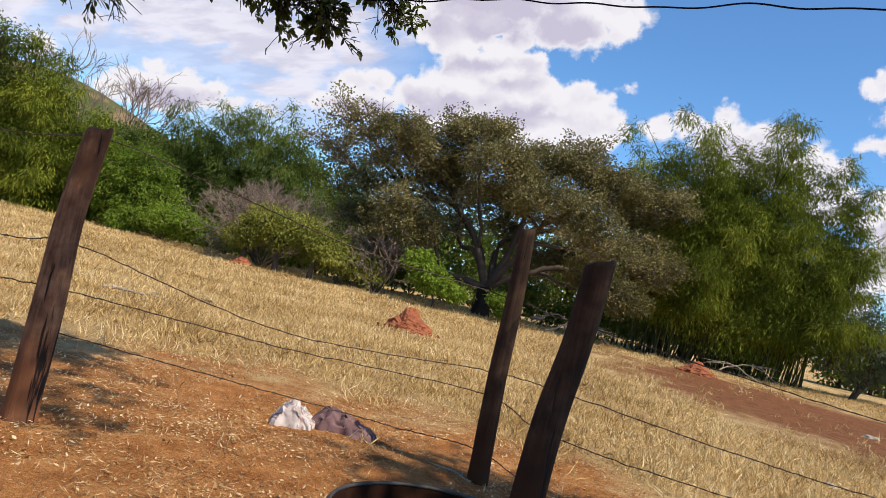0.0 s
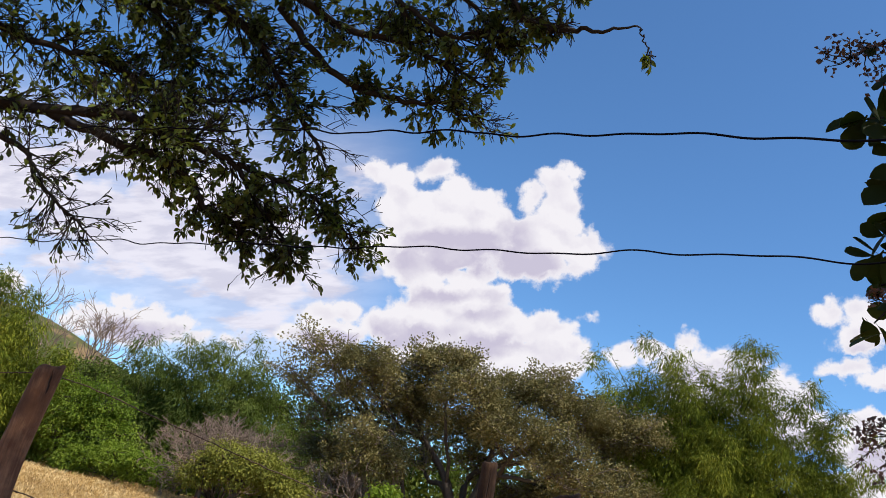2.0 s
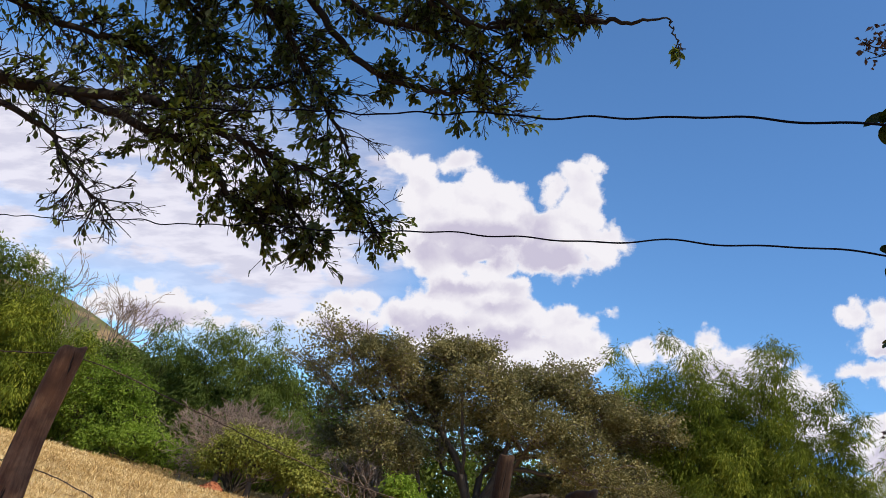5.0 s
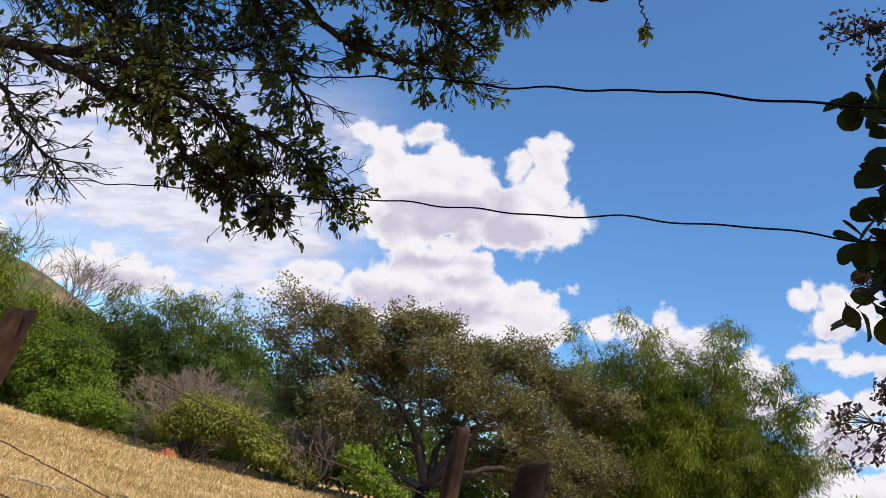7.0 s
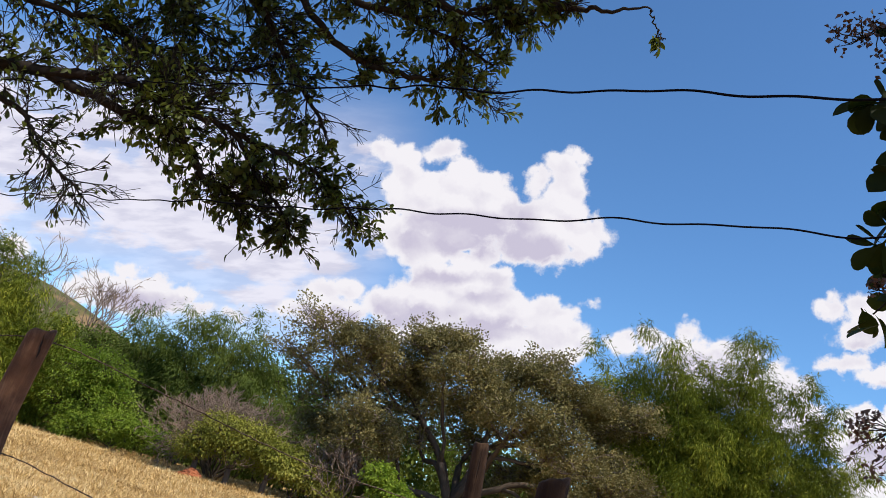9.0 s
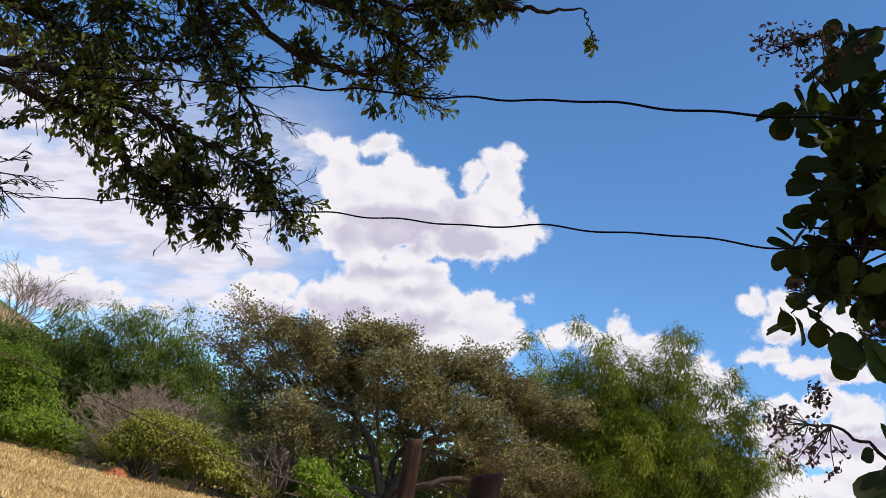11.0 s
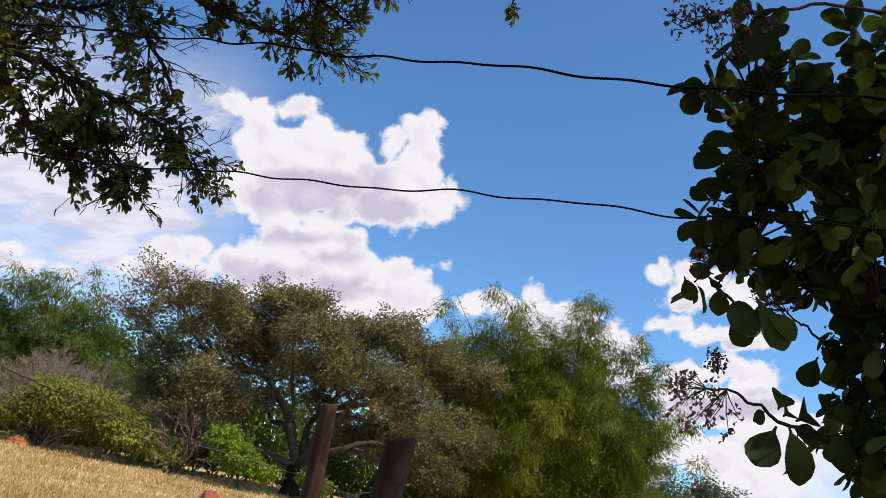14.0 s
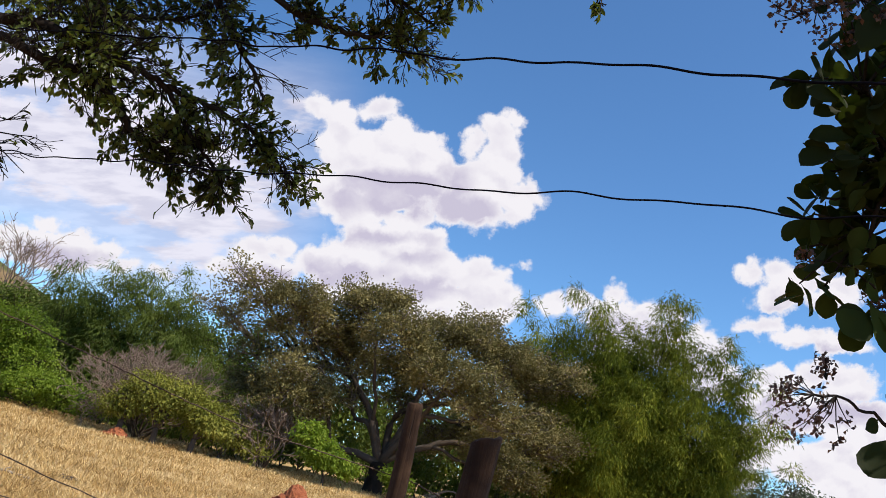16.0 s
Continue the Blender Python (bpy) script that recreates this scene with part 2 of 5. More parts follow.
def ground_material():
    m, k = material("pasture soil and straw")
    p = k.node("ShaderNodeNewGeometry").outputs["Position"]
    n1, n2, n3 = k.noise(p, 0.5, 4), k.noise(p, 3.0, 5, 0.65), k.noise(p, 38, 6, 0.75)
    n4 = k.noise(p, 130, 4, 0.8)
    grit = k.math("MULTIPLY_ADD", n4, 0.45, k.math("MULTIPLY_ADD", n2, 0.3, k.math("MULTIPLY", n3, 0.25)))
    soil = k.ramp(grit, (0.36, (0.10, 0.034, 0.011)), (0.5, (0.40, 0.155, 0.045)), (0.62, (0.70, 0.37, 0.145)))
    straw = k.ramp(k.math("MULTIPLY_ADD", n1, 0.5, k.math("MULTIPLY", n3, 0.5)), (0.32, (0.19, 0.11, 0.042)), (0.5, (0.45, 0.30, 0.13)), (0.66, (0.66, 0.49, 0.26)))
    # trodden soil near the fence, worn patch down the slope
    near = k.math("MULTIPLY_ADD", k.math("SUBTRACT", n1, 0.5), 5.0, k.math("MULTIPLY_ADD", k.math("SUBTRACT", n2, 0.5), 2.5, k.vec("DISTANCE", k.vec("MULTIPLY", p, (0.95, 1, 0)), (-1.4, 3.6, 0))))
    worn = k.vec("DISTANCE", k.vec("MULTIPLY", p, (1, 0.55, 0)), (10.3, 11.6, 0))
    worn = k.math("MULTIPLY_ADD", k.math("SUBTRACT", n1, 0.5), 6.0, k.math("MULTIPLY_ADD", n2, 3.0, worn))
    bare = k.math("MAXIMUM", k.step(near, 4.0, 5.6, 1, 0), k.step(worn, 3.6, 7.4, 0.65, 0))
    col = k.mix(bare, straw, soil)
    col = k.mix(k.step(worn, 4.4, 8.6, 0.85, 0), col, k.ramp(grit, (0.38, (0.06, 0.023, 0.011)), (0.6, (0.23, 0.085, 0.040))))
    return finish(m, k, col, 0.95, k.math("MULTIPLY_ADD", n4, 0.22, k.math("MULTIPLY_ADD", n3, 0.45, n2)), 0.9, 0.07, spec=0.1)


def soil_material(name, a, b, scale):
    m, k = material(name)
    p = k.node("ShaderNodeTexCoord").outputs["Object"]
    n, n2 = k.noise(p, scale, 6, 0.7), k.noise(p, scale * 0.25, 3)
    return finish(m, k, k.mix(k.math("MULTIPLY_ADD", n, 0.7, k.math("MULTIPLY", n2, 0.4)), (*a, 1), (*b, 1)), 0.95, n, 0.9, 0.06, spec=0.1)


def plain(name, a, b, scale, rough, metal=0.0, dist=0.004):
    m, k = material(name)
    p = k.node("ShaderNodeTexCoord").outputs["Object"]
    n = k.noise(p, scale, 5, 0.65)
    return finish(m, k, k.mix(k.step(n, 0.3, 0.7), (*a, 1), (*b, 1)), rough, n, 0.4, dist, metal)


def straw_material(name, a, b, c, share=0.25):
    m, k = material(name)
    geo = k.node("ShaderNodeNewGeometry")
    big = k.noise(geo.outputs["Position"], 0.45, 3)
    tone = k.math("ADD", k.math("MULTIPLY", geo.outputs["Random Per Island"], 0.65), k.step(big, 0.3, 0.7, 0.0, 0.35))
    col = k.ramp(tone, (0.0, a), (0.5, b), (1.0, c))
    return finish(m, k, col, 0.7, spec=0.2, thin=col, thin_share=share)


def sack_material():
    m, k = material("white printed sacking")
    p = k.node("ShaderNodeTexCoord").outputs["Object"]
    wavy = k.vec("MULTIPLY_ADD", k.noise(p, 7, 3, 0.5, 1), (0.12, 0.12, 0.12), p)
    bands = k.math("SINE", k.math("MULTIPLY", k.vec("DOT_PRODUCT", wavy, (1.0, 0.5, 0.6)), 75.0))
    print_ = k.math("MULTIPLY", k.step(bands, 0.45, 0.7), k.step(k.noise(p, 5, 2), 0.46, 0.54))
    grime = k.noise(p, 9, 5, 0.65)
    col = k.mix(k.step(grime, 0.35, 0.7), (0.62, 0.54, 0.50, 1), (0.30, 0.22, 0.19, 1))
    col = k.mix(k.math("MULTIPLY", print_, 0.75), col, (0.20, 0.08, 0.07, 1))
    return finish(m, k, col, 0.8, k.noise(p, 60, 3), 0.3, 0.004)


def hill_material():
    m, k = material("dry hillside with scrub")
    p = k.node("ShaderNodeNewGeometry").outputs["Position"]
    scrub = k.step(k.noise(p, 0.09, 5, 0.6), 0.36, 0.50)
    col = k.mix(k.noise(p, 0.4, 5), (0.15, 0.095, 0.05, 1), (0.29, 0.195, 0.105, 1))
    return finish(m, k, k.mix(scrub, col, (0.075, 0.085, 0.03, 1)), 0.95, spec=0.1)


# same wood twice; the second is darkened to stand for tree shade
M_POST, M_POST_SHADED = post_material("weathered post wood", 1.0), post_material("weathered post wood in shade tone", 0.24)
M_GROUND = ground_material()
M_MOUND = soil_material("red termite earth", (0.16, 0.045, 0.022), (0.44, 0.155, 0.075), 9.0)
M_WIRE = plain("rusty fence wire", (0.05, 0.035, 0.028), (0.12, 0.075, 0.05), 30, 0.7, 0.4)
M_CABLE = plain("black cable sheath", (0.004, 0.004, 0.007), (0.008, 0.008, 0.013), 20, 1.0)
M_RUST = plain("rusted drum steel", (0.010, 0.005, 0.003), (0.034, 0.014, 0.008), 9, 1.0, 0.0)
M_RIM = plain("worn drum rim", (0.022, 0.016, 0.013), (0.09, 0.07, 0.055), 14, 0.7, 0.1)
for dull in (M_CABLE, M_RUST):
    for n in dull.node_tree.nodes:
        if n.type == "BSDF_PRINCIPLED":
            n.inputs["Specular IOR Level"].default_value = 0.02
M_SACK_W = sack_material()
M_SACK_P = plain("dusty mauve cloth", (0.10, 0.052, 0.052), (0.20, 0.11, 0.105), 9, 0.9, 0, 0.02)
M_DEAD = plain("bleached dead wood", (0.20, 0.16, 0.12), (0.42, 0.35, 0.27), 12, 0.85)
M_STRAW = straw_material("dry pasture straw", (0.18, 0.096, 0.030), (0.56, 0.372, 0.145), (0.92, 0.75, 0.43))
M_LITTER = straw_material("fallen dry leaves", (0.09, 0.036, 0.014), (0.42, 0.25, 0.10), (0.90, 0.72, 0.44), 0.1)
M_BARK = bark_material("grey brown bark", (0.030, 0.024, 0.020), (0.13, 0.10, 0.08))
# dark trunk bark; on the near boughs this colour also holds their shade
M_BARK_DARK_SHADED = bark_material("dark bark with shade in tone", (0.008, 0.006, 0.005), (0.034, 0.026, 0.021))
M_BARK_PALE = bark_material("pale twig bark", (0.13, 0.095, 0.075), (0.31, 0.235, 0.19))
M_BARK_TWIG = bark_material("grey twig bark", (0.085, 0.068, 0.058), (0.27, 0.22, 0.19))
M_CULM = bark_material("bamboo culm", (0.035, 0.04, 0.014), (0.10, 0.10, 0.04), 2.0)
# darkened so that the colour carries the shade on the leaf undersides
M_LEAF_NEAR = leaf_material("glossy overhead leaf in shade tone", (0.010, 0.012, 0.006), (0.027, 0.034, 0.010), (0.14, 0.175, 0.030), (0.28, 0.36, 0.04), 0.20, 0.5, 0.2, 1.2)
# near black: the shade on these leaves is put into their colour
M_LEAF_BROAD = leaf_material("leathery broad leaf in shade tone", (0.006, 0.009, 0.004), (0.013, 0.019, 0.006), (0.07, 0.10, 0.018), (0.24, 0.36, 0.04), 0.07, 0.6, 0.06, 2.0)
M_LEAF_BIG = leaf_material("olive crown leaf", (0.055, 0.050, 0.021), (0.185, 0.163, 0.064), (0.42, 0.36, 0.158), (0.22, 0.20, 0.06), 0.25, 0.55, 0.15)
M_LEAF_BAMBOO = leaf_material("bamboo leaf", (0.020, 0.034, 0.005), (0.122, 0.150, 0.015), (0.34, 0.355, 0.044), (0.22, 0.29, 0.03), 0.24, 0.6, 0.08, 0.45)
M_LEAF_GREEN = leaf_material("mid green leaf", (0.034, 0.055, 0.012), (0.095, 0.132, 0.024), (0.21, 0.25, 0.055), (0.18, 0.25, 0.035), 0.30, 0.55, 0.12)
M_LEAF_LIME = leaf_material("lime green leaf", (0.052, 0.085, 0.012), (0.145, 0.215, 0.024), (0.29, 0.37, 0.052), (0.32, 0.47, 0.045), 0.42, 0.55, 0.15)
M_LEAF_YELLOW = leaf_material("yellow green leaf", (0.12, 0.14, 0.026), (0.26, 0.27, 0.05), (0.44, 0.42, 0.10), (0.30, 0.33, 0.05), 0.35, 0.55, 0.12)
M_LEAF_GREY = leaf_material("grey green leaf", (0.034, 0.050, 0.028), (0.075, 0.10, 0.06), (0.15, 0.18, 0.11), (0.12, 0.16, 0.06), 0.25)
M_FLOWER = leaf_material("brown seed head", (0.03, 0.018, 0.015), (0.075, 0.04, 0.03), (0.14, 0.08, 0.06), (0.10, 0.06, 0.04), 0.15)
M_HILL = hill_material()


# ---------------------------------------------------------------- builders
class Geo:
    """Gathers vertices and faces for one mesh."""

    def __init__(self):
        self.v, self.f, self.n = [], [], 0

    def add(self, verts, faces):
        verts = np.asarray(verts, float).reshape(-1, 3)
        self.v.append(verts)
        for face in faces:
            self.f.append(np.asarray(face, int).reshape(len(face), -1) + self.n if len(face) else np.zeros((0, 3), int))
        self.n += len(verts)

    def mesh(self, name, smooth=True):
        me = bpy.data.meshes.new(name)
        v = np.concatenate(self.v)
        me.vertices.add(len(v))
        me.vertices.foreach_set("co", v.astype(np.float32).ravel())
        loops = np.concatenate([f.ravel() for f in self.f])
        sizes = np.concatenate([np.full(len(f), f.shape[1]) for f in self.f])
        me.loops.add(len(loops))
        me.loops.foreach_set("vertex_index", loops.astype(np.int32))
        me.polygons.add(len(sizes))
        me.polygons.foreach_set("loop_start", (np.cumsum(sizes) - sizes).astype(np.int32))
        me.polygons.foreach_set("use_smooth", np.full(len(sizes), smooth))
        me.update(calc_edges=True)
        me.validate()
        return me

    def tube(self, pts, radii, sides=6, cap=True):
        pts = np.asarray(pts, float)
        radii = np.broadcast_to(np.asarray(radii, float), len(pts))
        along = np.gradient(pts, axis=0)
        along /= np.linalg.norm(along, axis=1, keepdims=True) + 1e-9
        ref = np.array([0.31, 0.17, 0.93]) if abs(along[0, 2]) < 0.9 else np.array([0.93, 0.2, 0.1])
        a = np.cross(along, ref)
        a /= np.linalg.norm(a, axis=1, keepdims=True) + 1e-9
        b = np.cross(along, a)
        t = np.arange(sides) * 2 * np.pi / sides
        ring = a[:, None] * np.cos(t)[None, :, None] + b[:, None] * np.sin(t)[None, :, None]
        v = pts[:, None] + ring * radii[:, None, None]
        i, j = np.meshgrid(np.arange(len(pts) - 1), np.arange(sides), indexing="ij")
        q = np.stack([i * sides + j, i * sides + (j + 1) % sides, (i + 1) * sides + (j + 1) % sides, (i + 1) * sides + j], -1).reshape(-1, 4)
        verts, faces = v.reshape(-1, 3), [q]
        if cap:
            verts = np.vstack([verts, pts[:1], pts[-1:]])
            k, e, s = len(pts) * sides, (len(pts) - 1) * sides, np.arange(sides)
            faces.append(np.concatenate([np.stack([np.full(sides, k), (s + 1) % sides, s], -1), np.stack([np.full(sides, k + 1), e + s, e + (s + 1) % sides], -1)]))
        self.add(verts, faces)

    def leaves(self, at, way, up, length, width, simple=True, fold=0.25, bend=0.15):
        """Leaves from their stalk ends, along way, facing up."""
        n = len(at)
        if not n:
            return
        way = way / (np.linalg.norm(way, axis=1, keepdims=True) + 1e-9)
        side = np.cross(way, up)
        side /= np.linalg.norm(side, axis=1, keepdims=True) + 1e-9
        face = np.cross(side, way)
        L, W = np.broadcast_to(length, n)[:, None], np.broadcast_to(width, n)[:, None]
        if simple:
            mid = at + way * L * 0.5 - face * L * 0.02
            v = np.stack([at, mid + side * W / 2 + face * W * fold, at + way * L - face * L * bend, mid - side * W / 2 + face * W * fold], 1)
            self.add(v, [np.arange(n * 4).reshape(n, 4)])
            return
        c1, c2 = at + way * L * 0.36, at + way * L * 0.72 - face * L * bend * 0.4
        tip = at + way * L - face * L * bend
        l1, r1 = c1 + side * W * 0.43 + face * W * fold, c1 - side * W * 0.43 + face * W * fold
        l2, r2 = c2 + side * W * 0.46 + face * W * fold * 0.8, c2 - side * W * 0.46 + face * W * fold * 0.8
        v = np.stack([at, c1, c2, tip, l1, r1, l2, r2], 1)
        o = np.arange(n)[:, None] * 8
        self.add(v, [np.concatenate([o + np.array(x) for x in ((0, 5, 1), (0, 1, 4), (2, 7, 3), (2, 3, 6))]),
                     np.concatenate([o + np.array(x) for x in ((1, 5, 7, 2), (1, 2, 6, 4))])])


def part(name, geo, mat, parent=None, label="", smooth=True):
    me = geo.mesh(name, smooth) if isinstance(geo, Geo) else geo
    ob = new(name, me)
    if not me.materials:
        me.materials.append(mat)
    ob.parent = parent
    if label:
        ob["label"] = label
    return ob


def thing(name, label, category, at=(0, 0, 0), group="", kind=""):
    ob = tagged(new(name), label, category, group, kind)
    ob.location = at
    ob.empty_display_size = 0.1
    return ob


def unit(rng, n):
    v = rng.normal(size=(n, 3))
    return v / np.linalg.norm(v, axis=1, keepdims=True)


def curve(points, n, rng=None, wob=0.0):
    """A smooth line through a few points."""
    p = np.asarray(points, float)
    if len(p) == 2:
        p = np.array([p[0], (p[0] + p[1]) / 2, p[1]])
    t = np.linspace(0, len(p) - 1, n)
    q = np.vstack([2 * p[0] - p[1], p, 2 * p[-1] - p[-2]])
    out = []
    for s in t:
        i = min(int(s), len(p) - 2)
        u = s - i
        a, b, c, d = q[i], q[i + 1], q[i + 2], q[i + 3]
        out.append(0.5 * (2 * b + (c - a) * u + (2 * a - 5 * b + 4 * c - d) * u * u + (3 * b - a - 3 * c + d) * u ** 3))
    out = np.array(out)
    if wob and rng is not None:
        w = rng.normal(size=(n, 3)) * wob
        w[0] = w[-1] = 0
        out += (w + np.roll(w, 1, 0)) / 2
    return out


def tree(name, label, base, lobes, leaf_mat, seed, leaves=20000, leaf=(0.12, 0.06), clump=0.45, trunk=0.3, split=0.25, bark=None, per=22, twigs=True, droop=0.2, shell=0.55, group="", limb_share=0.24):
    """A broad-leaved tree or bush: trunk, limbs to each lobe of the crown, twigs, and leaves in clumps with gaps."""
    rng = np.random.default_rng(seed)
    base = np.asarray(base, float)
    ob = thing(name, label, "tree" if trunk > 0.07 else "bush", base, group)
    lobes = np.asarray(lobes, float) - (*base, 0)
    bark = bark or M_BARK
    wood, twig, green = Geo(), Geo(), Geo()
    top = lobes[:, 2].max()
    fork = np.array([lobes[:, 0].mean() * 0.25, lobes[:, 1].mean() * 0.25, top * split])
    wood.tube(curve([(0, 0, -0.15), fork * 0.5 + rng.normal(size=3) * 0.04 * trunk, fork], 9, rng, trunk * 0.06), np.interp(np.linspace(0, 1, 9), [0, 0.15, 1], [trunk * 1.55, trunk, trunk * 0.8]), 12)
    vol = lobes[:, 3] ** 2.2
    share = vol / vol.sum()
    # a few main boughs, from which the limbs to all the other lobes part
    picks = [int(np.argmax(lobes[:, 3]))]
    while len(picks) < min(len(lobes), 3 + len(lobes) // 5):
        picks.append(int(np.argmax(np.min([np.linalg.norm(lobes[:, :3] - lobes[p, :3], axis=1) for p in picks], 0))))
    boughs = []
    for p in picks:
        c = lobes[p, :3]
        span = np.linalg.norm(c - fork)
        path = curve([fork * 0.95, fork + (c - fork) * 0.35 + rng.normal(size=3) * 0.07 * span + (0, 0, 0.05 * span), fork + (c - fork) * 0.7 + rng.normal(size=3) * 0.05 * span, c], 14, rng, 0.012 * span)
        boughs.append(path)
    for n_lobe, ((x, y, z, r), s) in enumerate(zip(lobes, share)):
        c = np.array([x, y, z])
        near = min(boughs, key=lambda b: np.linalg.norm(b[9] - c))
        rad = trunk * limb_share * (0.55 + 1.2 * s * len(lobes) * 0.35)
        if n_lobe in picks:
            path = boughs[picks.index(n_lobe)][::2]
            path = curve(path, 9)
            rad *= 2.0
        else:
            start = near[rng.integers(4, 10)]
            gap = np.linalg.norm(c - start)
            path = curve([start, start + (c - start) * 0.5 + rng.normal(size=3) * 0.12 * gap, c], 9, rng, 0.02 * gap)
        limb = Geo()
        limb.tube(path, np.linspace(rad, rad * 0.22, 9), 7)
        part("limb", limb, bark, ob)
        n_clumps = max(4, int(leaves * s / per))
        d = unit(rng, n_clumps)
        rr = rng.uniform(shell ** 3, 1.0, n_clumps) ** (1 / 3) * r * rng.uniform(0.6, 1.3, n_clumps)
        centres = c + d * rr[:, None] * np.array([1, 1, 0.82])
        if twigs:
            for q in centres[:: max(1, n_clumps // 80)]:
                st = path[rng.integers(5, 9)]
                m = (st + q) / 2 + rng.normal(size=3) * 0.1 * r + np.array([0, 0, 0.05 * r])
                twig.tube(curve([st, m, q], 5), np.linspace(rad * 0.28 + 0.008, 0.008, 5), 4, False)
        cl = np.repeat(centres, per, 0)
        n = len(cl)
        off = rng.normal(size=(n, 3)) * clump * 0.5 * np.array([1, 1, 0.6])
        away = off + (cl - c) * 0.25 + unit(rng, n) * 0.25 + np.array([0, 0, -droop])
        up = unit(rng, n) * 0.45 + np.array([0, 0, 0.9]) + (cl - c) / r * 0.25 + np.repeat(unit(rng, n_clumps), per, 0) * 0.75 + off / clump * 0.5
        sz = rng.uniform(0.7, 1.3, n)
        green.leaves(cl + off, away, up, leaf[0] * sz, leaf[1] * sz)
    part("trunk", wood, bark, ob)
    if twigs and twig.v:
        tagged(part("twig_work", twig, bark, ob), kind="stuff")
    tagged(part("crown", green, leaf_mat, ob, smooth=False), kind="stuff")
    return ob


def bamboo(name, label, base, spread, tips, seed, culms=70, per=1.0, leaf=(0.24, 0.035), mat=None, low=0.2, bushy=1.0):
    """A clump of culms that rise from one stool and arch outwards, hung with sprays of narrow leaves."""
    rng = np.random.default_rng(seed)
    base = np.asarray(base, float)
    ob = thing(name, label, "bamboo", base)
    wood, green = Geo(), Geo()
    tips = np.asarray(tips, float) - base
    for i in range(culms):
        tip = tips[i % len(tips)] + rng.normal(size=3) * np.array([1.0, 1.2, 0.55]) * 0.9
        if i >= len(tips) * 3:
            tip = tip * np.array([1, 1, rng.uniform(0.45, 1.0)]) + np.array([*rng.normal(size=2) * 0.8, 0])
        foot = np.array([rng.uniform(-1, 1) * spread[0], rng.uniform(-1, 1) * spread[1], -0.1])
        foot[0] += tip[0] * 0.35
        mid = foot + (tip - foot) * np.array([0.3, 0.3, 0.66])
        path = curve([foot, mid, tip], 14, rng, 0.05)
        culm = Geo()
        culm.tube(path, np.linspace(0.045, 0.008, 14), 5)
        part("culm", culm, M_CULM, ob)
        plumes = rng.integers(6, 10)
        for t in np.concatenate([rng.uniform(low, 0.93, plumes), [0.97]]) * 13:
            k = min(int(t), 12)
            at = path[k] + (path[k + 1] - path[k]) * (t - k)
            size = (0.34 + 0.5 * (1 - t / 13)) * rng.uniform(0.75, 1.25) * bushy
            out = unit(rng, 1)[0] * np.array([1, 1, 0.3])
            c = at + out * size * 1.2
            wood.tube(np.array([at, (at + c) / 2 + (0, 0, 0.1 * size), c]), (0.010, 0.007, 0.004), 3, False)
            n = int(per * (40 + 130 * size))
            off = rng.normal(size=(n, 3)) * np.array([0.5, 0.5, 0.34]) * size
            off[:, 2] -= 0.45 * np.hypot(off[:, 0], off[:, 1])
            away = off / size * 0.9 + out * 0.3 + unit(rng, n) * 0.45 + np.array([0, 0, -0.35])
            sz = rng.uniform(0.6, 1.3, n)
            green.leaves(c + off, away, unit(rng, n) * 0.5 + np.array([0, 0, 1.0]) + off / size * 0.5, leaf[0] * sz, leaf[1] * sz, fold=0.1)
        n = 26
        t = rng.uniform(0.72, 1.0, n) * 13
        k = np.minimum(t.astype(int), 12)
        at = path[k] + (path[k + 1] - path[k]) * (t - k)[:, None]
        green.leaves(at, unit(rng, n) + (0, 0, -0.2), unit(rng, n) * 0.5 + (0, 0, 1), leaf[0] * 1.3, leaf[1] * 1.2, fold=0.1)
    tagged(part("side_shoot", wood, M_CULM, ob), kind="stuff")
    tagged(part("foliage", green, mat or M_LEAF_BAMBOO, ob, smooth=False), kind="stuff")
    return ob


def bare_tree(name, label, base, height, seed, mat, spread=0.55, levels=4, r0=0.09, stems=1, twig=0.014):
    """A leafless tree that forks again and again."""
    rng = np.random.default_rng(seed)
    ob = thing(name, label, "tree" if stems == 1 else "bush", base)

    def grow(g, rest, p, d, length, r, level):
        end = p + d * length
        mid = (p + end) / 2 + rng.normal(size=3) * 0.06 * length
        (g if level < 1 else rest).tube(curve([p, mid, end], 5), np.linspace(r, max(r * 0.66, twig * 0.8), 5), 5 if level < 2 else 3, level == 0)
        if level < levels:
            for _ in range(rng.integers(2, 4)):
                nd = d + unit(rng, 1)[0] * spread * np.array([1, 1, 0.8]) + np.array([0, 0, 0.05])
                grow(g, rest, end if rng.random() < 0.7 else mid, nd / np.linalg.norm(nd), length * rng.uniform(0.6, 0.85), max(r * 0.66, twig), level + 1)

    for s in range(stems):
        g, rest = Geo(), Geo()
        d = np.array([*(rng.normal(size=2) * (0.12 if stems == 1 else 0.6)), 1.0])
        grow(g, rest, np.array([*(rng.normal(size=2) * 0.1 * (stems > 1)), -0.1]), d / np.linalg.norm(d), height * (0.42 if stems == 1 else 0.32), r0, 0)
        bole = part("trunk" if stems == 1 else "stem", g, mat if stems == 1 else M_BARK, ob)
        tagged(part("twig_work", rest, mat, bole), kind="stuff")
    return ob


